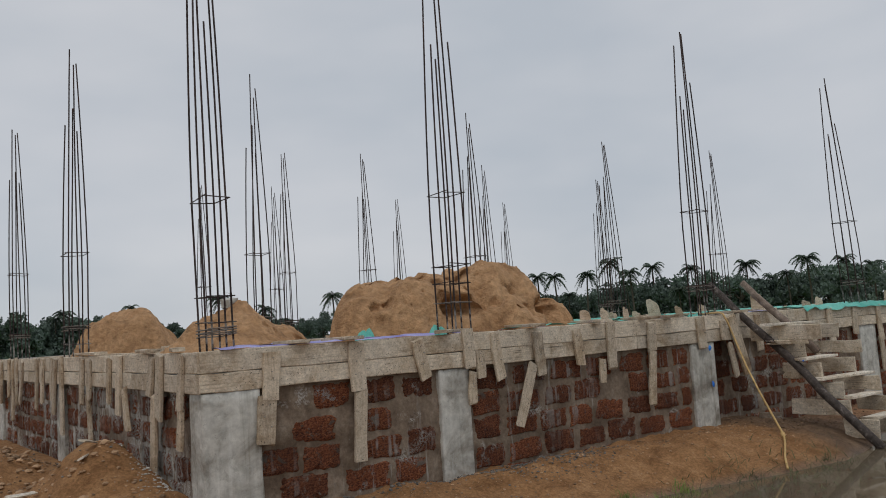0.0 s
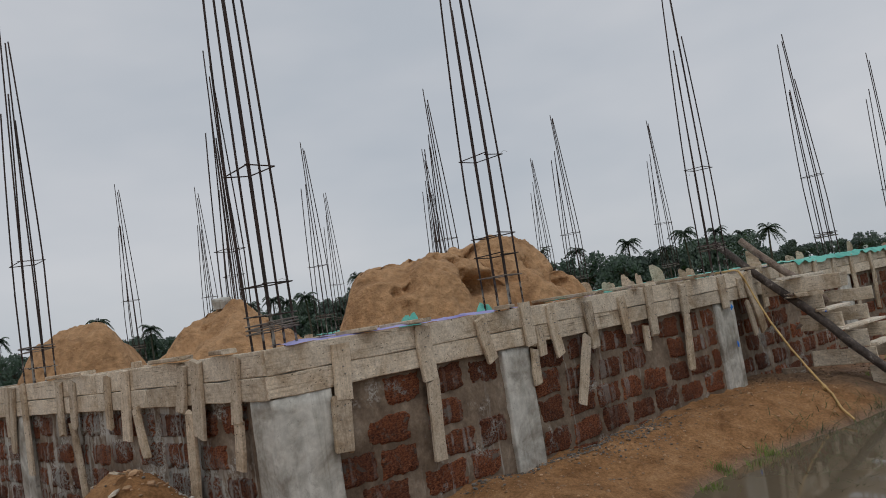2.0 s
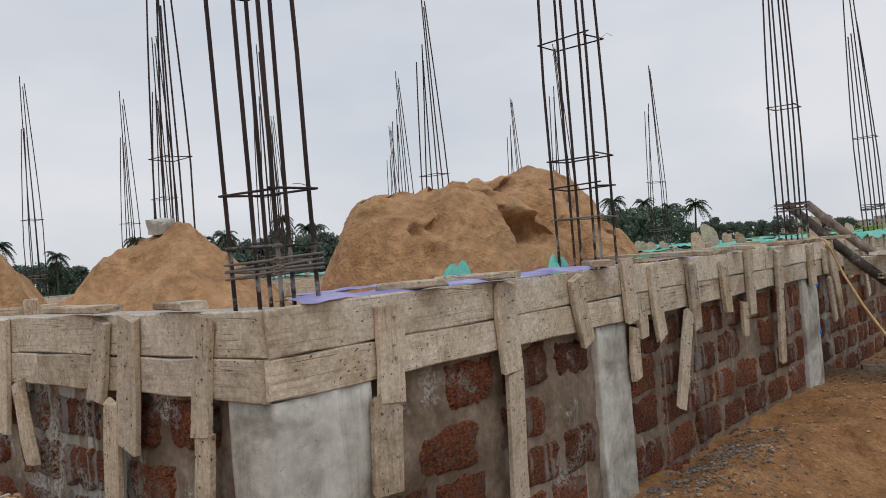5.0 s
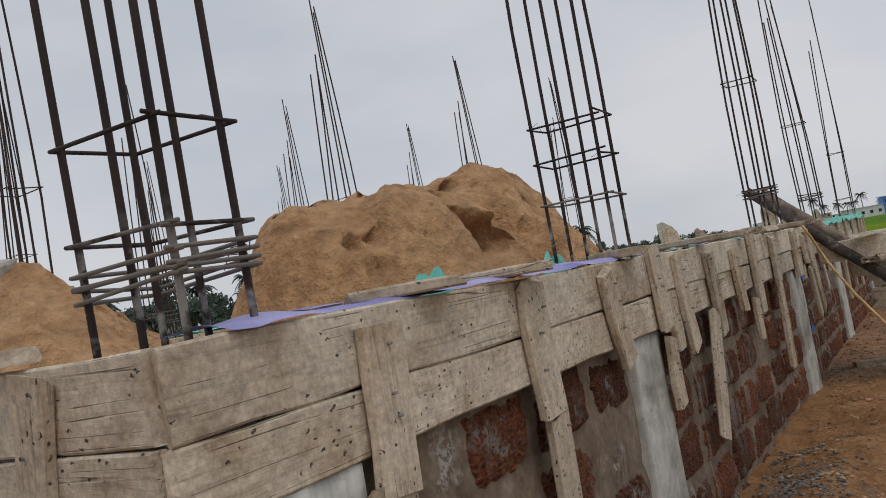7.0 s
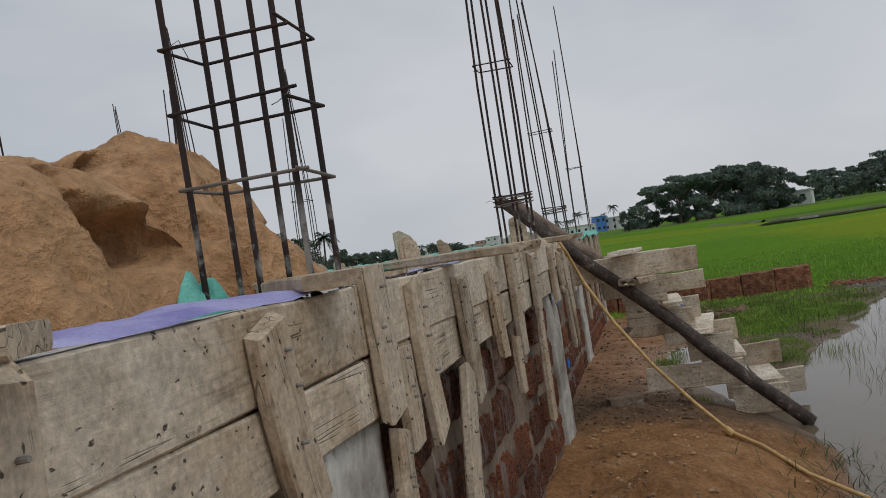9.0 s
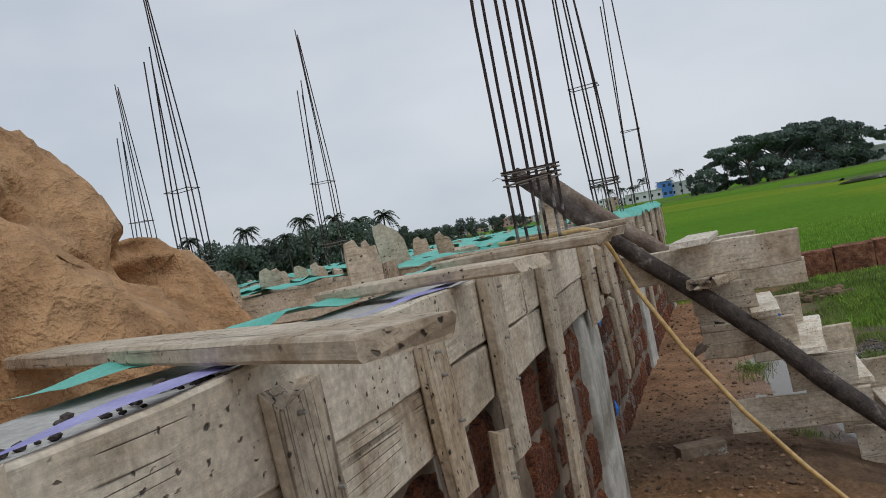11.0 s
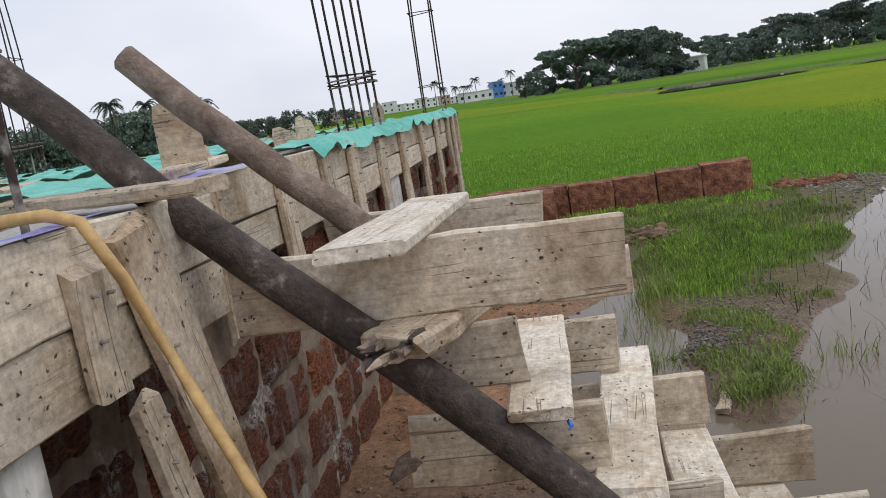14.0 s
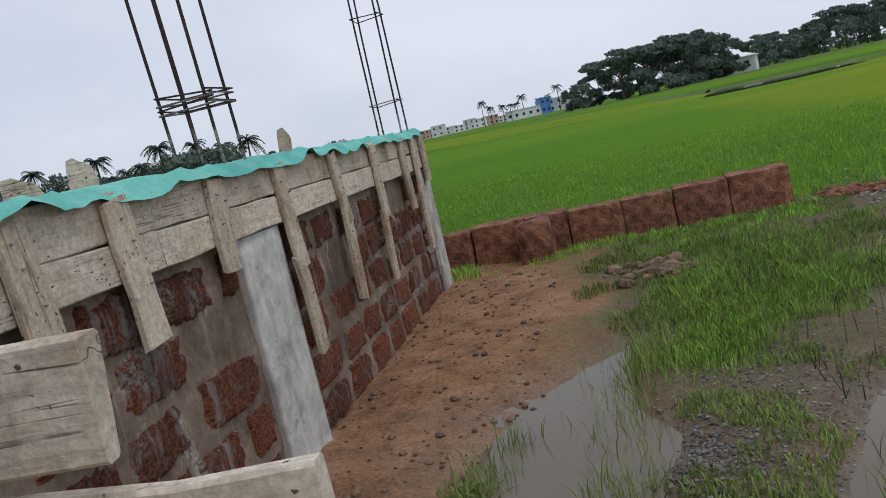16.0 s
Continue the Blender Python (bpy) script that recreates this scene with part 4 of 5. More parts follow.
def peg(x, y, h_, w_, turn, seed, lean=0.0):
    """A sawn board end that stands up from the shuttering, with a broken tip."""
    r = random.Random(seed)
    bm = bmesh.new()
    outline = [(-w_ / 2, 0), (w_ / 2, 0), (w_ / 2 * 0.9, h_ * r.uniform(0.6, 0.8)), (w_ * r.uniform(0.26, 0.34), h_ * r.uniform(0.86, 0.93)), (w_ * r.uniform(-0.1, 0.1), h_ * r.uniform(0.88, 0.98)), (-w_ * r.uniform(0.1, 0.25), h_), (-w_ * 0.45, h_ * r.uniform(0.93, 1.0)), (-w_ / 2, h_ * 0.85)]
    f = [bm.verts.new((x_ + lean * z_, -0.013, z_)) for x_, z_ in outline]
    k = [bm.verts.new((x_ + lean * z_, 0.013, z_)) for x_, z_ in outline]
    bm.faces.new(f)
    bm.faces.new(k[::-1])
    for i_ in range(len(f)):
        j_ = (i_ + 1) % len(f)
        bm.faces.new((f[i_], k[i_], k[j_], f[j_]))
    ob = part("board_stub", bm, M_CLEAT, None)
    ob.matrix_basis = pose(x, y, TOP - 0.11, 0, 0, turn)
    return tagged(ob, "upright weathered board end with a broken tip", "board stub", "upright board stubs")


for i, (x, y, h_, w_, turn, lean) in enumerate(((6.07, 0.98, 0.35, 0.15, -60, -0.12), (6.02, 1.71, 0.24, 0.13, -50, 0.05), (6.12, 1.71, 0.23, 0.1, -50, 0.0), (5.6, 1.71, 0.27, 0.14, -55, 0), (7.6, 1.44, 0.26, 0.12, -60, 0.1),
                                                  (5.3, 0.79, 0.27, 0.07, -50, 0), (6.28, 0.78, 0.25, 0.09, -50, -0.1), (7.35, 0.42, 0.36, 0.15, -60, 0), (7.62, 0.5, 0.22, 0.12, -60, 0), (8.6, 0.47, 0.22, 0.13, -60, 0), (8.9, 0.47, 0.26, 0.1, -60, 0.05),
                                                  (10.9, 0.5, 0.3, 0.08, -60, 0.1), (6.9, 2.0, 0.22, 0.1, -55, 0), (5.73, 2.6, 0.25, 0.12, -50, 0), (4.7, 0.57, 0.27, 0.09, -50, 0), (6.6, 1.72, 0.22, 0.1, -50, 0))):
    peg(x, y, h_, w_, turn, 300 + i, lean)


def rag(name, x0, x1, y0, y1, seed, mat_, label, drop=0.0, lift=0.02):
    """Crumpled sheet that lies on the beam and hangs over its outer edge."""
    def height(x, y):
        z = TOP + 0.004 + lift * (0.6 + noise.fractal(Vector((x * 4 + seed, y * 5, seed)), 1.0, 2.0, 3))
        z = max(z, TOP + 0.003)
        return z
    nx, ny_ = max(6, int((x1 - x0) / 0.05)), max(5, int((y1 - y0) / 0.05))
    r = random.Random(seed)
    vs, fs = [], []
    for i_ in range(nx + 1):
        x = x0 + (x1 - x0) * i_ / nx
        e0 = y0 + 0.05 * noise.noise(Vector((x * 3, seed, 0)))
        e1 = y1 + 0.06 * noise.noise(Vector((x * 2.5, seed + 5, 0)))
        for j_ in range(ny_ + 1):
            s_ = j_ / ny_
            y = e0 + (e1 - e0) * s_
            z = height(x, y)
            if drop and s_ < 0.2:
                z -= drop * (1 - s_ / 0.2) * (0.7 + 0.6 * noise.noise(Vector((x * 4, 1, seed))))
            vs.append((x, y, z))
    for i_ in range(nx):
        for j_ in range(ny_):
            k_ = i_ * (ny_ + 1) + j_
            fs.append((k_, k_ + ny_ + 1, k_ + ny_ + 2, k_ + 1))
    me_ = bpy.data.meshes.new(name)
    me_.from_pydata(vs, [], fs)
    for p_ in me_.polygons:
        p_.use_smooth = True
    me_.materials.append(mat_)
    return tagged(new(name, me_), label, "sheet", "sheets over the fresh concrete")


NET = "crumpled turquoise green shade net over the beam"
for i, q in enumerate(((8.0, 13.3, Y2 - 0.055, 0.42), (5.75, 13.0, 1.72, 2.05), (5.7, 13.0, 4.35, 4.7), (6.0, 13.0, 7.5, 7.9), (6.35, 7.9, 0.5, 1.15), (7.9, 11.5, 0.8, 1.5), (8.5, 12.6, 2.4, 3.2))):
    rag("shade_net", *q, 400 + i, M_GREEN, NET, 0.08 if i == 0 else 0.0, 0.035)
rag("shade_net", 5.7, 6.0, 0.5, 4.3, 420, M_GREEN, NET, 0, 0.03)
rag("shade_net", 9.6, 9.95, 0.6, 7.0, 421, M_GREEN, NET, 0, 0.03)
FOIL = "thin lilac plastic sheet under the wet concrete"
rag("plastic_sheet", 0.14, 2.3, -0.014, 0.2, 430, M_LILAC, FOIL, 0.012, 0.016)
rag("plastic_sheet", 0.5, 1.7, 0.3, 0.5, 431, M_LILAC, FOIL, 0, 0.02)
rag("plastic_sheet", 2.3, 6.3, -0.004, 0.03, 432, M_LILAC, FOIL, 0, 0.004)
rag("plastic_sheet", 6.5, 7.3, Y2 - 0.02, Y2 + 0.12, 433, M_LILAC, FOIL, 0, 0.01)


def heaped_net(x, y, rx, ry, h_, turn, seed):
    """A bundle of net dropped in a heap, with sharp folds and a trailing hem."""
    vs, fs = [], []
    nr, na = 9, 40
    for i_ in range(nr + 1):
        s_ = i_ / nr
        for k_ in range(na):
            a_ = 6.2832 * k_ / na
            c_, d_ = math.cos(a_), math.sin(a_)
            fold = abs(noise.noise(Vector((c_ * 2.2, d_ * 2.2, seed + 0.6 * s_))))
            rim = 1 + 0.5 * noise.noise(Vector((c_ * 1.6, d_ * 1.6, seed + 9)))
            z = h_ * ((1 - s_ ** 1.7) * (0.8 + 0.35 * fold * min(1, 3 * s_)) + 0.12 * fold * s_)
            vs.append((rx * c_ * s_ * rim, ry * d_ * s_ * rim, max(0.004, z)))
    for i_ in range(nr):
        for k_ in range(na):
            n_ = (k_ + 1) % na
            fs.append((i_ * na + k_, (i_ + 1) * na + k_, (i_ + 1) * na + n_, i_ * na + n_))
    me_ = bpy.data.meshes.new("shade_net")
    me_.from_pydata(vs, [], fs)
    for p_ in me_.polygons:
        p_.use_smooth = True
    me_.materials.append(M_GREEN)
    ob_ = new("shade_net", me_)
    base = BT if y < 0.3 else max(fill(x, y), 1.22)
    ob_.matrix_basis = pose(x, y, base - 0.01, 0, 0, turn)
    return tagged(ob_, "turquoise shade net bundled in a loose heap", "sheet", "sheets over the fresh concrete")


heaped_net(2.34, 0.40, 0.2, 0.1, 0.32, 20, 3.1)
heaped_net(1.70, 0.60, 0.14, 0.1, 0.33, -30, 5.7)
heaped_net(6.25, 0.56, 0.26, 0.17, 0.27, 35, 8.2)
# folded net along the inner edge of the beam
rag("shade_net", 3.0, 4.75, 0.215, 0.335, 440, M_GREEN, "turquoise shade net folded along the beam edge", 0, 0.022)

# ---- hose ----
hose_pts = [(6.5, 0.62, TOP + 0.02), (6.25, 0.5, TOP + 0.02), (6.1, 0.36, TOP + 0.02), (6.0, 0.16, TOP + 0.022), (5.95, 0.02, TOP + 0.025), (5.935, -0.045, TOP + 0.008), (5.945, -0.09, 1.32), (5.94, -0.17, 1.12), (5.86, -0.32, 0.86), (5.76, -0.52, 0.58), (5.64, -0.72, 0.36),
            (5.52, -0.89, 0.2), (5.3, -1.03, 0.13), (5.0, -1.2, 0.09), (4.7, -1.40, 0.05)]
hose_pts = [(x, y, max(z, land(x, y) + 0.016)) for x, y, z in hose_pts]
tagged(part("hose", tube_bm(hose_pts, 0.0108, 10), M_ROPE, None, "", True), "pale yellow hose hanging from the plinth to the sand", "hose")
knot = part("hose_joint", tube_bm([(5.535, -0.87, 0.215), (5.50, -0.905, 0.185)], 0.022, 10, 5, 0.1), M_ROPE, bpy.data.objects["hose"])

# ---- scraps of blue plastic ----
for i, (x, y, z) in enumerate(((5.68, -0.012, 1.06), (5.68, -0.012, 0.67), (6.262, -0.735, 0.872))):
    r = random.Random(500 + i)
    bm = bmesh.new()
    ring = [bm.verts.new((x + r.uniform(0.012, 0.03) * math.cos(k * 1.05), y - 0.004 - 0.01 * r.random(), z + r.uniform(0.02, 0.045) * math.sin(k * 1.05) * (0.4 if i == 2 else 1))) for k in range(6)]
    mid = bm.verts.new((x, y - 0.02, z))
    for k in range(6):
        bm.faces.new((ring[k], ring[(k + 1) % 6], mid))
    tagged(part("plastic_scrap", bm, M_BLUE, None), "small torn scrap of bright blue plastic", "litter", "blue plastic scraps")

# ---- low laterite boundary wall ----
low_wall = thing("low_wall", "low weathered laterite block wall beside the paddy field", "wall", "", (14.0, -0.5, 0.0))


def rough_block(lx, ly, lz, seed, amount=0.02, cuts=3):
    bm = bmesh.new()
    add_box(bm, (-lx / 2, -ly / 2, 0), (lx / 2, ly / 2, lz))
    bmesh.ops.subdivide_edges(bm, edges=bm.edges[:], cuts=cuts, use_grid_fill=True)
    off = Vector((seed * 3.1, seed * 1.7, seed * 0.9))
    for v_ in bm.verts:
        c_ = Vector(v_.co)
        v_.co += Vector((noise.noise(c_ * 6 + off), noise.noise(c_ * 6 + off + Vector((9, 0, 0))), noise.noise(c_ * 6 + off + Vector((0, 9, 0))))) * amount
        edge = (abs(c_.x) > lx * 0.49) + (abs(c_.y) > ly * 0.49) + (c_.z > lz * 0.98)
        if edge >= 2:
            v_.co -= Vector((c_.x, c_.y, c_.z - lz / 2)).normalized() * amount * (0.4 + 1.2 * abs(noise.noise(c_ * 14 + off)))
    return bm


y = 3.2
k = 0
while y > -2.6:
    r = random.Random(600 + k)
    ly = r.uniform(0.38, 0.55)
    hz = 0.40 + r.uniform(-0.012, 0.012) + (0.03 if y - ly < -2.3 else 0)
    ob = part("block", rough_block(0.3, ly, hz + 0.1, k + 1, 0.013, 6), M_LOWWALL, low_wall)
    ob.location = (r.uniform(-0.02, 0.02), y - ly / 2 + 0.5, -0.08)
    y -= ly + 0.006
    k += 1
ob = part("block", rough_block(0.34, 0.3, 0.48, 40, 0.025), M_LOWWALL, low_wall, "upright laterite block with a white lime top", True)
ob.location = (-0.32, -0.06, -0.06)


def pebble_mesh(name, seed, mat_):
    bm = bmesh.new()
    bmesh.ops.create_icosphere(bm, subdivisions=1, radius=1)
    for v_ in bm.verts:
        v_.co *= 0.75 + 0.45 * abs(noise.noise(v_.co * 1.7 + Vector((seed, seed, 0))))
    me_ = bpy.data.meshes.new(name)
    bm.to_mesh(me_)
    bm.free()
    me_.materials.append(mat_)
    return me_


def scatter(name, count, place, size, mat_, label, category, seed, flat=0.6, on=None):
    """Many small stones in one mesh."""
    r = random.Random(seed)
    base = pebble_mesh("pebble_shape", seed, mat_)
    bv = [Vector(v_.co) for v_ in base.vertices]
    bf = [tuple(p_.vertices) for p_ in base.polygons]
    bpy.data.meshes.remove(base)
    vs, fs = [], []
    for _ in range(count):
        x, y_ = place(r)
        s_ = size[0] * (size[1] / size[0]) ** (r.random() ** 2)
        m = Euler((r.uniform(0, 6), r.uniform(0, 6), r.uniform(0, 6))).to_matrix()
        o = len(vs)
        z = (land(x, y_) if on is None else on) + s_ * 0.25
        for v_ in bv:
            q = m @ v_ * s_
            vs.append((x + q.x, y_ + q.y, z + q.z * flat))
        fs += [tuple(a_ + o for a_ in f_) for f_ in bf]
    me_ = bpy.data.meshes.new(name)
    me_.from_pydata(vs, [], fs)
    me_.materials.append(mat_)
    return tagged(new(name, me_), label, category, kind="stuff")


def island(mat_):
    nt_ = mat_.node_tree
    b2 = nt_.nodes["Principled BSDF"]
    g = nt_.nodes.new("ShaderNodeNewGeometry")
    src = b2.inputs["Base Color"].links[0].from_socket
    nt_.links.new(mix(nt_, 1.0, src, ramp(nt_, g.outputs["Random Per Island"], [(0, grey(0.5)), (1, grey(1.4))]), 'MULTIPLY'), b2.inputs["Base Color"])


for m_ in (M_GRAVEL, M_GRASS, M_DRYGRASS):
    island(m_)
M_CLOD = mottled("earth_clod", [(0.3, (0.11, 0.07, 0.045)), (0.7, (0.26, 0.165, 0.10))], 9, 0.95, 0.5, 0.01, 40)
island(M_CLOD)
M_SANDCLOD = mottled("sand_clod", [(0.3, (0.30, 0.185, 0.10)), (0.7, (0.46, 0.30, 0.18))], 9, 0.97, 0.5, 0.01, 40)
island(M_SANDCLOD)
GRAVEL = "grey crushed stone scattered on the ground"
scatter("gravel", 520, lambda r: (r.uniform(0.5, 3.9), -0.02 - abs(r.gauss(0, 0.10))), (0.006, 0.02), M_GRAVEL, GRAVEL, "gravel", 1)
scatter("gravel", 1000, lambda r: (r.gauss(2.95, 0.42), -0.12 - abs(r.gauss(0, 0.19))), (0.005, 0.016), M_GRAVEL, GRAVEL, "gravel", 2)
scatter("gravel", 2600, lambda r: (r.uniform(8.5, 11.2), r.gauss(-1.78, 0.26)), (0.005, 0.013), M_GRAVEL, GRAVEL, "gravel", 3)
scatter("gravel", 700, lambda r: (r.gauss(9.15, 0.22), r.gauss(-1.46, 0.11)), (0.005, 0.016), M_GRAVEL, GRAVEL, "gravel", 4)
scatter("gravel", 700, lambda r: (r.gauss(13.9, 0.5), r.gauss(-3.7, 0.3)), (0.01, 0.028), M_GRAVEL, GRAVEL, "gravel", 5)
scatter("gravel", 200, lambda r: (-0.12 - abs(r.gauss(0, 0.5)), r.uniform(0.2, 7)), (0.006, 0.02), M_GRAVEL, GRAVEL, "gravel", 6)
scatter("cement_splashes", 170, lambda r: (-0.03 - abs(r.gauss(0, 0.1)), r.gauss(0.7, 0.35)), (0.006, 0.022), M_CONCRETE, "dried pale cement splashes at the wall foot", "cement", 13, 0.45)
scatter("gravel", 90, lambda r: (r.uniform(2.1, 3.1), 0.03 + abs(r.gauss(0, 0.05))), (0.005, 0.016), M_POLE, "dark stone chips on the fresh concrete", "gravel", 14, 0.6, TOP - 0.008)
CLOD = "lumps of wet brown earth on the mud"
scatter("earth_clods", 1100, lambda r: (r.uniform(5.8, 8.4), r.uniform(-0.75, 0.15)), (0.005, 0.02), M_CLOD, CLOD, "earth", 7)
scatter("earth_clods", 420, lambda r: (r.uniform(8.5, 13.2), r.uniform(-0.8, 0.2)), (0.008, 0.03), M_CLOD, CLOD, "earth", 8)
scatter("earth_clods", 120, lambda r: (r.gauss(12.25, 0.16), r.gauss(-1.5, 0.14)), (0.02, 0.085), M_CLOD, CLOD, "earth", 9)
scatter("sand_clods", 1300, lambda r: (r.uniform(0.6, 5.9), -0.1 - abs(r.gauss(0, 0.45))), (0.004, 0.02), M_SANDCLOD, "lumps of orange sand", "sand", 10)
scatter("sand_clods", 900, lambda r: (-0.15 - abs(r.gauss(0, 0.7)), r.uniform(-0.3, 6.5)), (0.01, 0.05), M_SANDCLOD, "lumps of orange sand", "sand", 11)
scatter("rubble", 120, lambda r: (r.gauss(14.1, 0.12), -3.1 - abs(r.gauss(0, 0.35))), (0.03, 0.09), M_LOWWALL, "heap of broken red laterite", "rubble", 12)


M_BUND = mottled("bund_grass", [(0.3, (0.07, 0.11, 0.03)), (0.7, (0.14, 0.17, 0.055))], 0.6, 0.95, 0.3, 0.05, 5)


# ---- grass ----
def blades(name, count, place, height, width, mat_, label, seed, lean=0.35):
    r = random.Random(seed)
    vs, fs = [], []
    for _ in range(count):
        x, y_ = place(r)
        z = max(land(x, y_), -0.05)
        h_ = r.uniform(*height)
        a_ = r.uniform(0, 6.283)
        w_ = width * r.uniform(0.6, 1.3)
        dx, dy = math.cos(a_) * w_, math.sin(a_) * w_
        lx, ly = r.gauss(0, lean) * h_, r.gauss(0, lean) * h_
        o = len(vs)
        vs += [(x - dx, y_ - dy, z), (x + dx, y_ + dy, z), (x + dx * 0.7 + lx * 0.4, y_ + dy * 0.7 + ly * 0.4, z + h_ * 0.6), (x - dx * 0.7 + lx * 0.4, y_ - dy * 0.7 + ly * 0.4, z + h_ * 0.6), (x + lx, y_ + ly, z + h_ * 0.95)]
        fs += [(o, o + 1, o + 2, o + 3), (o + 3, o + 2, o + 4)]
    me_ = bpy.data.meshes.new(name)
    me_.from_pydata(vs, [], fs)
    me_.materials.append(mat_)
    return tagged(new(name, me_), label, "grass", kind="stuff")


def clumps(spots, spread):
    def place(r):
        cx, cy, s_ = r.choice(spots)
        return cx + r.gauss(0, s_ * spread), cy + r.gauss(0, s_ * spread)
    return place


def patchy(x0, x1, y0, y1, scale=1.6, keep=0.0):
    """Places in a stretch of ground, thinned to uneven patches."""
    def place(r):
        while True:
            x, y_ = r.uniform(x0, x1), r.uniform(y0, y1)
            edge = min(x - x0, x1 - x, y_ - y0, y1 - y_)
            if noise.fractal(Vector((x * scale, y_ * scale, 8)), 1.0, 2.0, 3) + r.uniform(-0.15, 0.15) > keep + 0.6 * max(0, 1 - edge / 0.4) and land(x, y_) > 0.015:
                return x, y_
    return place


r0 = random.Random(77)
blades("low_grass", 15000, patchy(10.6, 14.1, -3.4, -0.9, 1.4, -0.1), (0.015, 0.055), 0.004, M_WEED, "patchy low olive green grass on the mud", 20)
blades("low_grass", 6000, patchy(8.3, 11.4, -2.5, -1.2, 2.2, 0.0), (0.012, 0.045), 0.004, M_WEED, "patchy low olive green grass on the mud", 28)
blades("grass_tuft", 5000, patchy(10.8, 14.1, -3.4, -1.0, 1.2, 0.1), (0.025, 0.06), 0.0035, M_GRASS, "bright green grass on the wet bank", 21)
blades("grass_tuft", 3500, patchy(12.9, 14.1, -3.2, 1.7, 2.0, 0.0), (0.02, 0.075), 0.004, M_GRASS, "bright green grass along the low wall", 22)
TUFTS = [(10.4, -1.66, 1.3), (10.7, -1.8, 1.2), (11.1, -1.75, 1.3), (11.65, -1.75, 1.2), (11.7, -2.3, 1.4), (11.2, -2.3, 1.2), (10.9, -2.1, 1.0), (10.2, -1.6, 0.9), (12.2, -2.3, 1.2)]
blades("grass_tuft", 10000, clumps(TUFTS, 0.15), (0.025, 0.075), 0.0032, M_GRASS, "thick bright green grass tufts on the wet bank", 27)
NEAR = [(8.45, -1.6, 1.0), (8.6, -1.72, 0.8), (8.35, -1.5, 0.6), (9.0, -1.2, 0.6), (9.15, -0.6, 0.5)]
blades("grass_tuft", 1500, clumps(NEAR, 0.12), (0.03, 0.085), 0.003, M_WEED, "green grass tuft at the water's edge", 29, 0.7)
REEDS = [(10.25, -1.29, 1.0), (10.1, -1.25, 0.8), (9.8, -1.2, 0.8), (9.5, -1.15, 0.8), (9.1, -1.15, 0.7), (8.8, -2.1, 0.8), (9.6, -0.75, 0.4), (9.3, -0.65, 0.4), (10.5, -1.3, 0.7), (8.9, -1.1, 0.5)]
blades("reed", 620, clumps(REEDS, 0.12), (0.07, 0.2), 0.0028, M_WEED, "green reeds standing in flood water", 23, 0.3)
blades("reed", 1000, lambda r: (r.uniform(6.5, 13.0), -2.0 - 3.5 * r.random() ** 1.6), (0.07, 0.2), 0.0026, M_DRYGRASS, "sparse dark reeds standing in flood water", 24, 0.35)
blades("weed", 420, clumps([(3.6, -1.12, 0.5), (7.1, -0.82, 0.8), (8.8, -0.55, 0.8), (3.0, -1.05, 0.5), (2.6, -1.22, 0.6)], 0.09), (0.02, 0.08), 0.003, M_WEED, "small green weeds at the edge of the sand", 25)
blades("weed", 1500, clumps([(3.9, -1.42, 1.2), (4.3, -1.55, 1.2), (3.5, -1.6, 1.0), (4.8, -1.7, 1.4), (5.3, -1.6, 1.2), (3.0, -1.9, 1.3)], 0.2), (0.04, 0.1), 0.003, M_DRYGRASS, "dark water weeds in the shallow edge of the pond", 30, 1.2)
blades("weed", 260, clumps([(3.3, -1.22, 0.7), (3.6, -1.3, 0.5), (2.6, -1.25, 0.6)], 0.1), (0.03, 0.09), 0.003, M_WEED, "small green weeds at the edge of the sand", 31)
blades("paddy", 42000, lambda r: (14.25 + 11 * r.random() ** 1.5, r.uniform(-9, 9)), (0.03, 0.10), 0.005, M_GRASS, "dense young green rice plants", 26, 0.3)

# flooded strips between the plots of rice
def plot(name, ring, z, mat_, label, category, seed):
    bm = bmesh.new()
    r = random.Random(seed)
    pts = []
    for (ax, ay), (bx, by) in zip(ring, ring[1:] + ring[:1]):
        for k_ in range(10):
            s_ = k_ / 10
            w_ = 0.03 * math.hypot(bx - ax, by - ay)
            pts.append((ax + (bx - ax) * s_ + r.uniform(-w_, w_) * 0.5, ay + (by - ay) * s_ + r.uniform(-w_, w_) * 0.5, z))
    bm.faces.new([bm.verts.new(p_) for p_ in pts])
    bmesh.ops.triangulate(bm, faces=bm.faces[:])
    return tagged(part(name, bm, mat_, None), label, category, kind="structure")


plot("flooded_strip", [(56, -7), (65, -9.5), (66, -13.5), (57, -16.5), (55, -12)], 0.125, M_WATER, "shallow water standing between rice plots", "water", 4)
plot("flooded_strip", [(56, -18), (60, -22), (60, -30), (57, -30)], 0.125, M_WATER, "shallow water standing between rice plots", "water", 5)

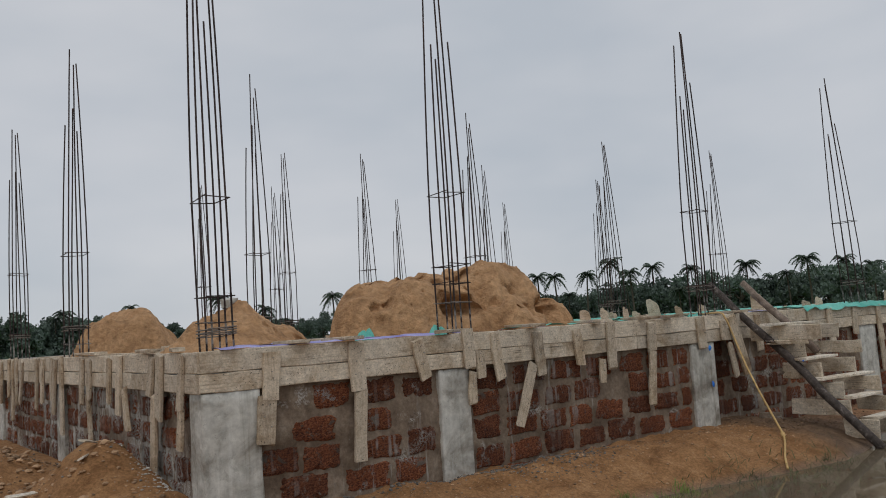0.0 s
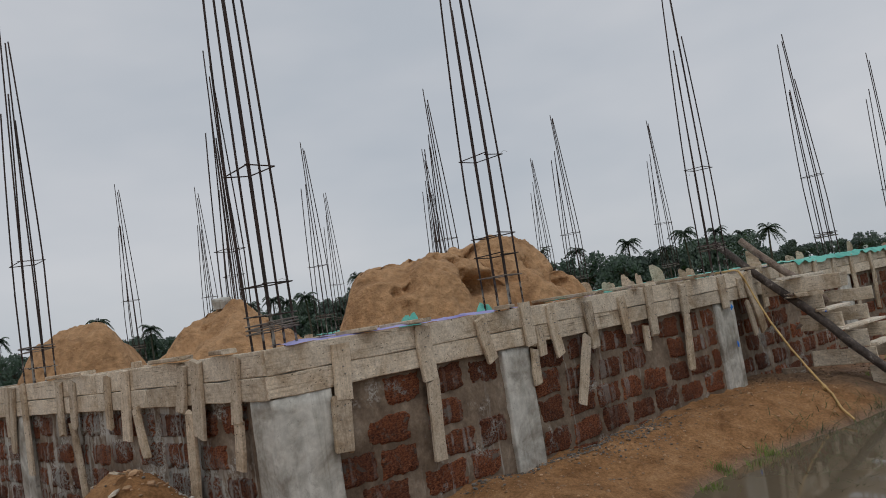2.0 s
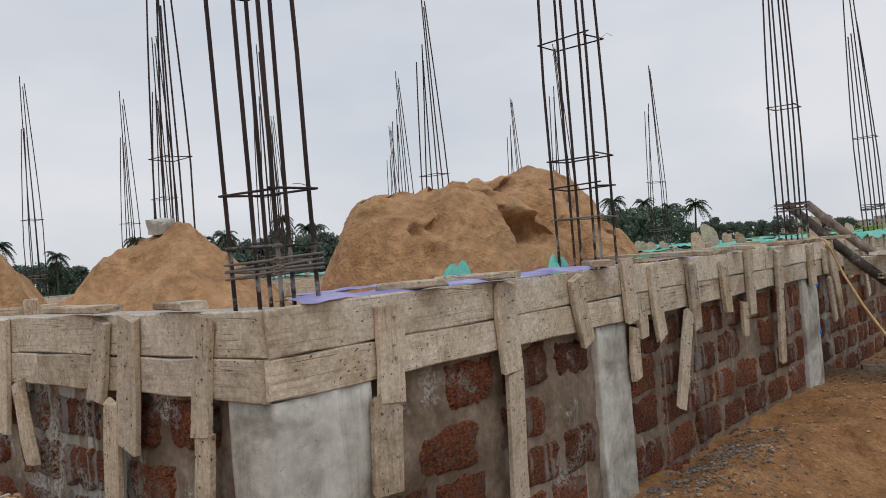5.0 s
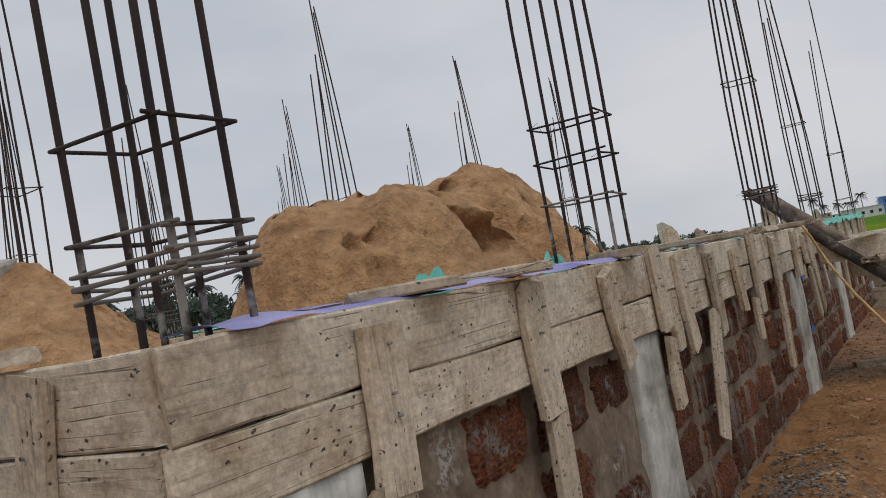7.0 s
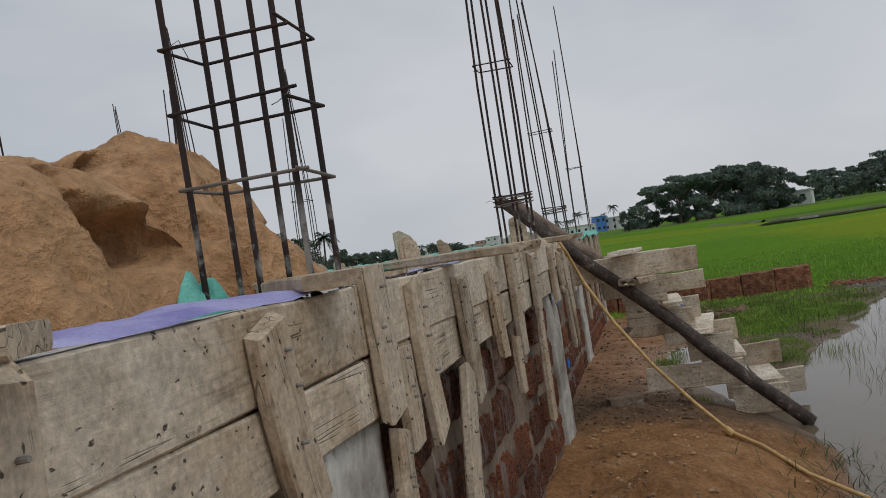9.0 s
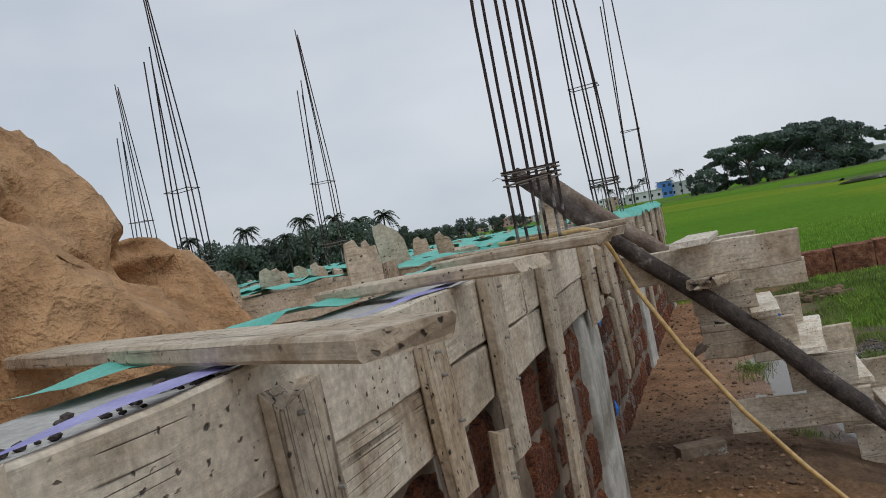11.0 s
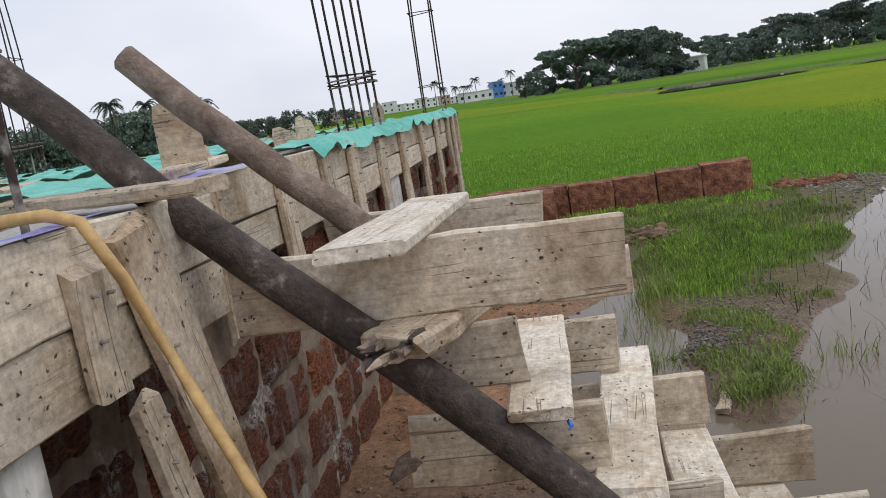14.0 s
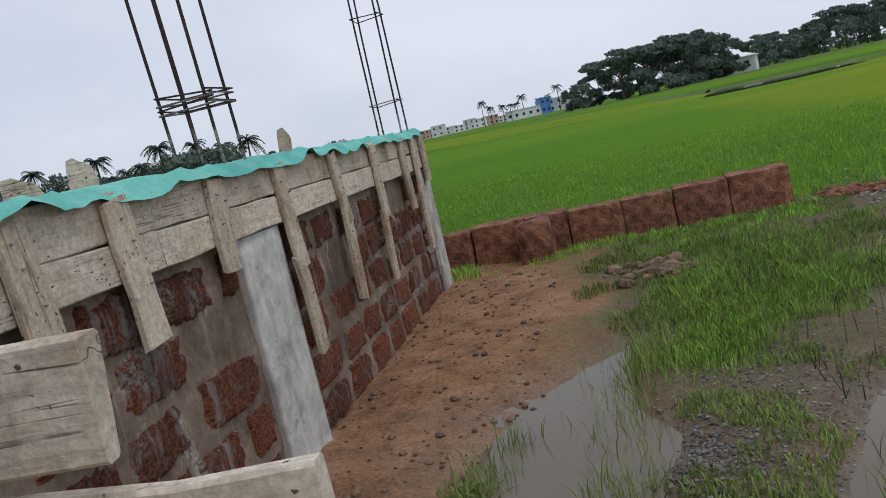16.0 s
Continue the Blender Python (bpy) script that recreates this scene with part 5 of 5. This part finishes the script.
# ---- field bunds ----
for i, (p0, p1) in enumerate((((66.5, -9), (58, -26)), ((67, -9), (82, -6)), ((150, -60), (150, 10)), ((184, -90), (180, 30)))):
    bm = bmesh.new()
    rows_ = []
    d_ = (Vector(p1) - Vector(p0)).normalized()
    n_ = Vector((-d_.y, d_.x))
    for k_ in range(25):
        c_ = Vector(p0).lerp(Vector(p1), k_ / 24) + n_ * 0.3 * noise.noise(Vector((k_ * 0.4, i, 0)))
        rows_.append([bm.verts.new((c_.x + n_.x * o_, c_.y + n_.y * o_, z_)) for o_, z_ in ((-0.5, 0.05), (-0.18, 0.21 + 0.05 * noise.noise(Vector((k_, i, 3)))), (0.18, 0.22), (0.5, 0.05))])
    for a_, b2 in zip(rows_, rows_[1:]):
        for j_ in range(3):
            bm.faces.new((a_[j_], a_[j_ + 1], b2[j_ + 1], b2[j_]))
    tagged(part("field_bund", bm, M_BUND, None), "low grassy earth bund between the rice plots", "bund", kind="structure")

# ---- rubbish by the stair ----
ob = part("brick", rough_block(0.24, 0.11, 0.075, 55, 0.008), M_MORTAR, None)
ob.matrix_basis = pose(6.3, -0.28, land(6.3, -0.28) - 0.01, 0, 0, -68)
tagged(ob, "single grey brick lying on the muddy ground", "brick")
loose("driftwood", (8.26, -1.36, 0.02), (8.46, -1.43, 0.03), 0.06, 0.03, M_CLEAT, 801, (1, 1, 0), "small wet board lying in the flood water", "plank")
ob = part("stone", rough_block(0.17, 0.12, 0.09, 66, 0.015), M_CONCRETE, None)
ob.matrix_basis = pose(1.36, 2.75, 1.83, 6, -8, 20)
tagged(ob, "pale lump of concrete on the sand heap", "stone")
rs = random.Random(9)
for i in range(5):
    x, y_ = rs.uniform(-0.8, -0.25), rs.uniform(0.3, 2.2)
    loose("scrap_lath", (x, y_, land(x, y_) + 0.03), (x - rs.uniform(-0.3, 0.3), y_ + rs.uniform(-0.35, 0.35), land(x, y_) + 0.07), 0.05, 0.012, M_TREAD, 810 + i, (0, 0, 1), "pale splintered lath lying on the sand", "lath", "scrap laths", roll=70)

# ---- distance: trees, palms, houses ----


def polar(az, dist):
    return (dist * math.cos(radians(az)), dist * math.sin(radians(az)))


def tree(height, spread, seed, flat=0.6, leaves=900, low=True, bunch=(0.22, 0.4), size=(0.22, 0.5)):
    r = random.Random(seed)
    t_ = thing("tree", "dark green broad-leaved tree beyond the field", "tree", "distant trees")
    trunk_h = height * 0.45
    pts = [(r.uniform(-0.15, 0.15) * k, r.uniform(-0.15, 0.15) * k, trunk_h * k / 4) for k in range(5)]
    bm = tube_bm(pts, [0.32, 0.27, 0.23, 0.2, 0.14], 7, seed, 0.1)
    part("trunk", bm, M_BARK, t_)
    bunches = []
    for k in range(22 if low else 30):
        a_ = r.uniform(0, 6.283)
        d = spread * math.sqrt(r.random()) * 0.85
        zc = height * r.uniform(0.12 if low else 0.52, 0.9) - d / spread * height * 0.12
        bunches.append((d * math.cos(a_), d * math.sin(a_), zc, r.uniform(*bunch) * spread))
    for k in range(5):
        bx, by, bz, _ = bunches[k]
        part("limb", tube_bm([(0, 0, trunk_h * 0.8), (bx * 0.5, by * 0.5, (trunk_h + bz) / 2), (bx, by, bz)], [0.16, 0.1, 0.05], 5), M_BARK, t_)
    vs, fs = [], []
    for _ in range(leaves):
        bx, by, bz, br = r.choice(bunches)
        d = Vector((r.gauss(0, 1), r.gauss(0, 1), r.gauss(0, 1))).normalized() * br * r.uniform(0.45, 1.15)
        c_ = Vector((bx + d.x, by + d.y, bz + d.z * flat))
        s_ = r.uniform(*size)
        m = Euler((r.uniform(0, 6), r.uniform(0, 6), r.uniform(0, 6))).to_matrix()
        o = len(vs)
        for q in ((-1, -0.3, 0), (0.2, -0.8, 0.25), (1, 0.2, 0), (-0.2, 0.8, -0.2)):
            vs.append(tuple(c_ + m @ Vector(q) * s_))
        fs.append((o, o + 1, o + 2, o + 3))
    me_ = bpy.data.meshes.new("crown")
    me_.from_pydata(vs, [], fs)
    me_.materials.append(M_LEAF)
    cr = new("crown", me_)
    cr.parent = t_
    return t_


def palm(height, seed):
    r = random.Random(seed)
    t_ = thing("palm_tree", "tall dark coconut palm beyond the field", "palm", "distant palms")
    lean = r.uniform(-0.8, 0.8)
    pts = [(lean * (k / 6) ** 2, 0.3 * (k / 6) ** 2, height * k / 6) for k in range(7)]
    part("trunk", tube_bm(pts, [0.22, 0.18, 0.16, 0.15, 0.14, 0.13, 0.12], 6), M_BARK, t_)
    top = Vector(pts[-1])
    for k in range(24):
        a_ = 6.283 * k / 24 + r.uniform(-0.2, 0.2)
        up = r.uniform(-0.9, 1.2)
        ln = r.uniform(1.9, 2.8)
        along = Vector((math.cos(a_), math.sin(a_), 0))
        side = Vector((-math.sin(a_), math.cos(a_), 0))
        vs, fs = [], []
        for s_ in range(13):
            u = s_ / 12
            c_ = top + along * (ln * u * (1 - 0.2 * u)) + Vector((0, 0, up * ln * u * (1 - 0.3 * u) - 0.62 * ln * u * u))
            reach = 0.75 * (1 - 0.55 * u) * min(1, 0.35 + 3 * u)
            for g in (-1, 1):
                tip = c_ + side * g * reach * r.uniform(0.7, 1.0) + along * 0.28 - Vector((0, 0, reach * r.uniform(0.25, 0.75)))
                o = len(vs)
                vs += [tuple(c_ - along * 0.13), tuple(c_ + along * 0.16), tuple(tip)]
                fs.append((o, o + 1, o + 2))
            o = len(vs)
            vs += [tuple(c_ - side * 0.04), tuple(c_ + side * 0.04)]
            if s_:
                fs.append((o, o + 1, last + 1, last))
            last = o
        me_ = bpy.data.meshes.new("frond")
        me_.from_pydata(vs, [], fs)
        me_.materials.append(M_PALM)
        f_ = new("frond", me_)
        f_.parent = t_
    return t_


FINE = dict(bunch=(0.2, 0.38), size=(0.12, 0.3))
TREES = [tree(7.5, 3.6, 900, 0.8, 2600, **FINE), tree(8.5, 4.4, 901, 0.7, 3000, **FINE), tree(6.5, 3.4, 902, 0.8, 2400, **FINE), tree(7.0, 4.2, 903, 0.7, 2800, **FINE)]
PALMS = [palm(8.0, 910), palm(9.3, 911), palm(7.0, 912)]
BIG = [tree(10.0, 7.0, 920, 0.38, 8000, False, (0.13, 0.27), (0.11, 0.27)), tree(9.0, 6.5, 921, 0.5, 8000, True, (0.14, 0.28), (0.11, 0.27)), tree(10.5, 7.5, 922, 0.34, 8000, False, (0.12, 0.25), (0.11, 0.27))]
rt = random.Random(5)
first = {}


def plant(model, az, dist, scale):
    x, y_ = polar(az, dist)
    m = Matrix.Translation((x, y_, 0.1)) @ Matrix.Rotation(rt.uniform(0, 6.28), 4, 'Z') @ Matrix.Diagonal((scale, scale, scale * rt.uniform(0.9, 1.1), 1))
    if model not in first:
        first[model] = True
        model.matrix_basis = m
        return model
    c_ = model.copy()
    scene.collection.objects.link(c_)
    for ch in model.children:
        k_ = ch.copy()
        scene.collection.objects.link(k_)
        k_.parent = c_
    c_.matrix_basis = m
    return c_


az = 18.0
while az < 96:
    low = 0.55 if az < 23 else (0.95 if az < 58 or az > 76 else 0.72)
    plant(rt.choice(TREES), az, rt.uniform(118, 140), low * rt.uniform(0.8, 1.05))
    if az > 22 and rt.random() < (0.95 if az < 60 else 0.4):
        plant(rt.choice(PALMS), az + rt.uniform(-0.6, 0.6), rt.uniform(112, 130), rt.uniform(0.66, 0.98) * (1.05 if az > 78 else 1.0))
    plant(rt.choice(TREES), az + 0.5, rt.uniform(140, 155), low * rt.uniform(0.8, 1.1))
    az += rt.uniform(0.9, 1.5)
for k, (az, dist, sc) in enumerate(((-0.6, 165, 0.72), (-2.2, 160, 0.95), (-4.2, 160, 1.0), (-6.0, 165, 0.98), (-7.6, 170, 0.95), (-3.2, 175, 0.9), (-5.2, 175, 1.0), (-8.2, 172, 0.75), (-6.8, 160, 0.9))):
    plant(BIG[(1, 2, 1, 0, 1, 1, 2, 1, 1)[k]], az, dist, sc * 1.09)
az = -10.5
while az > -40:
    plant(rt.choice(BIG), az, rt.uniform(225, 260), rt.uniform(0.85, 1.05) if az > -14 else rt.uniform(1.0, 1.25))
    plant(rt.choice(TREES), az - 0.4, rt.uniform(215, 235), rt.uniform(0.8, 1.2))
    az -= rt.uniform(0.9, 1.4)
for az, sc in ((1.2, 0.55), (0.4, 0.7), (13, 0.5), (14.5, 0.55), (16, 0.5), (17, 0.6)):
    plant(rt.choice(TREES), az, rt.uniform(140, 170), sc)
for az in (4.6, 5.0, 5.5, 6.0, 2.9, 3.6, 6.8, 7.4, 2.2):
    plant(rt.choice(PALMS), az, rt.uniform(330, 380), rt.uniform(0.8, 1.1))

M_WHITE = mottled("white_plaster", [(0.3, (0.62, 0.63, 0.64)), (0.7, (0.78, 0.79, 0.80))], 0.4, 0.9, 0.2, 0.02, 4, (0.85, 1.05))
M_BLUEWALL = mottled("blue_paint", [(0.3, (0.06, 0.18, 0.50)), (0.7, (0.10, 0.26, 0.62))], 0.4, 0.8, 0.2, 0.02, 4)
M_PINK = mottled("pink_plaster", [(0.3, (0.42, 0.28, 0.24)), (0.7, (0.55, 0.38, 0.33))], 0.4, 0.9, 0.2, 0.02, 4)
M_PANE, nt, b = material("dark_window", 0.15)
b.inputs["Base Color"].default_value = (0.03, 0.035, 0.04, 1)


def house(az, dist, w_, d_, h_, mat_, label, storeys=1):
    x, y_ = polar(az, dist)
    t_ = thing("house", label, "house", "houses beyond the field", (x, y_, 0.05))
    t_.rotation_euler = (0, 0, radians(az + 180 + rt.uniform(-15, 15)))
    bm = bmesh.new()
    add_box(bm, (-d_ / 2, -w_ / 2, 0), (d_ / 2, w_ / 2, h_))
    part("wall", bm, mat_, t_)
    bm = bmesh.new()
    add_box(bm, (-d_ / 2 - 0.25, -w_ / 2 - 0.25, h_), (d_ / 2 + 0.25, w_ / 2 + 0.25, h_ + 0.22))
    part("roof", bm, M_WHITE, t_)
    n_ = max(2, int(w_ / 2.6))
    for s_ in range(storeys):
        for k_ in range(n_):
            yy = -w_ / 2 + w_ * (k_ + 0.5) / n_
            zz = h_ * (s_ + 0.35) / storeys
            bm = bmesh.new()
            add_box(bm, (d_ / 2 - 0.02, yy - 0.5, zz), (d_ / 2 + 0.04, yy + 0.5, zz + 1.1))
            part("window", bm, M_PANE, t_)


house(-9.3, 180, 6.5, 5, 2.8, M_WHITE, "white plastered house beside dark trees")
house(-5.9, 164, 2.8, 2.5, 1.7, M_WHITE, "white plastered house under dark trees")
house(-3.9, 163, 3, 2.5, 1.5, M_PINK, "pink plastered house under dark trees")
house(3.25, 340, 4.2, 7, 6.4, M_BLUEWALL, "bright blue painted two-storey house", 2)
house(2.2, 345, 9, 7, 5.2, M_WHITE, "white two-storey plastered house", 2)
house(1.4, 350, 7, 7, 4.0, M_WHITE, "small white plastered house")
house(4.7, 340, 14, 8, 3.8, M_WHITE, "long white plastered building")
house(-0.2, 300, 6, 6, 3.6, M_WHITE, "small white plastered house")
for i in range(17):
    house(6.3 + i * 0.72, 520 + rt.uniform(-40, 40), rt.uniform(6, 13), 8, rt.uniform(3, 6.5), rt.choice((M_WHITE, M_WHITE, M_PINK)), "pale distant town building", 2)


# ---- laterite blocks in the wall faces ----
def face_block(seed):
    """Worn block face one unit wide and high: pitted, its broken edge dipping into the mortar."""
    r = random.Random(seed)
    bm = bmesh.new()
    nx, nz = 13, 8
    off = Vector((seed * 1.3, seed * 0.7, seed * 2.1))
    rows_ = []
    for i_ in range(nx + 1):
        line = []
        for k_ in range(nz + 1):
            u, w_ = i_ / nx - 0.5, k_ / nz - 0.5
            rim = i_ in (0, nx) or k_ in (0, nz)
            near = i_ in (1, nx - 1) or k_ in (1, nz - 1)
            corner = i_ in (0, 1, nx - 1, nx) and k_ in (0, 1, nz - 1, nz)
            q = Vector((u * 2.4, 0, w_ * 1.4)) + off
            pull = 0.99 + 0.08 * noise.noise(q * 2.3)
            x = u * pull + (0 if rim else r.uniform(-0.02, 0.02)) + 0.03 * noise.noise(q * 6)
            z = w_ * pull + (0 if rim else r.uniform(-0.03, 0.03)) + 0.05 * noise.noise(q * 6 + Vector((5, 5, 5)))
            y = -0.006 + 0.006 * noise.noise(q * 3) + r.uniform(-0.004, 0.004)
            if near:
                y += r.choice((0.0, 0.002, 0.006, 0.014))
            if corner:
                y += 0.004
            if rim:
                y = 0.024
            line.append(bm.verts.new((x, y, z)))
        rows_.append(line)
    for a_, b2 in zip(rows_, rows_[1:]):
        for k_ in range(nz):
            bm.faces.new((a_[k_], b2[k_], b2[k_ + 1], a_[k_ + 1]))
    bmesh.ops.recalc_face_normals(bm, faces=bm.faces)
    if bm.faces[:][nx * nz // 2].normal.y > 0:
        bmesh.ops.reverse_faces(bm, faces=bm.faces[:])
    me_ = bpy.data.meshes.new("laterite_block")
    bm.to_mesh(me_)
    bm.free()
    me_.materials.append(M_LATERITE)
    return me_


SHAPES = [face_block(950 + i) for i in range(14)]


DRIPPED = []
for s_ in SHAPES:
    d_ = s_.copy()
    d_.materials[0] = M_LATERITE_DRIP
    DRIPPED.append(d_)


def face_blocks(wall, a, b_, axis, face, skip, seed, low=-0.05):
    r = random.Random(seed)
    for row in range(6):
        zc = 1.005 - 0.214 * row
        s = a - (0.2 if row % 2 else 0.0)
        while s < b_:
            w_ = r.uniform(0.30, 0.44)
            gap = r.uniform(0.015, 0.06) if r.random() < 0.8 else r.uniform(0.06, 0.14)
            start, after = s, s + w_ + gap
            for p0, p1 in skip:
                if start < p0 < start + w_ + 0.1:
                    w_, after = p0 - 0.02 - start, p1 + 0.02
                elif p0 <= start < p1:
                    w_, after = 0.0, p1 + 0.02
            c_, s = start + w_ / 2, after
            if w_ < 0.1 or c_ - w_ / 2 < a or c_ + w_ / 2 > b_ or r.random() < 0.04:
                continue
            h_ = r.uniform(0.175, 0.215)
            ob_ = new("laterite_block", r.choice(SHAPES if axis == 'x' else DRIPPED))
            ob_.parent = wall
            f = face + r.uniform(-0.002, 0.004)
            turn = 0 if axis == 'x' else -90
            ob_.matrix_basis = pose(*((c_, f, zc + r.uniform(-0.012, 0.012)) if axis == 'x' else (f, c_, zc + r.uniform(-0.012, 0.012))), 0, r.uniform(-3, 3), turn) @ Matrix.Diagonal((w_, 1, h_, 1))


face_blocks(wall_front, 0.42, XW, 'x', 0.028, ((2.0, 2.35), (5.37, 5.85)), 1)
face_blocks(wall_front_2, XW + 0.03, XE, 'x', Y2 + 0.028, ((9.38, 9.88), (13.0, 13.3)), 2)
face_blocks(wall_left, 0.3, 9.0, 'y', 0.023, ((4.03, 4.42), (7.88, 8.28)), 3)
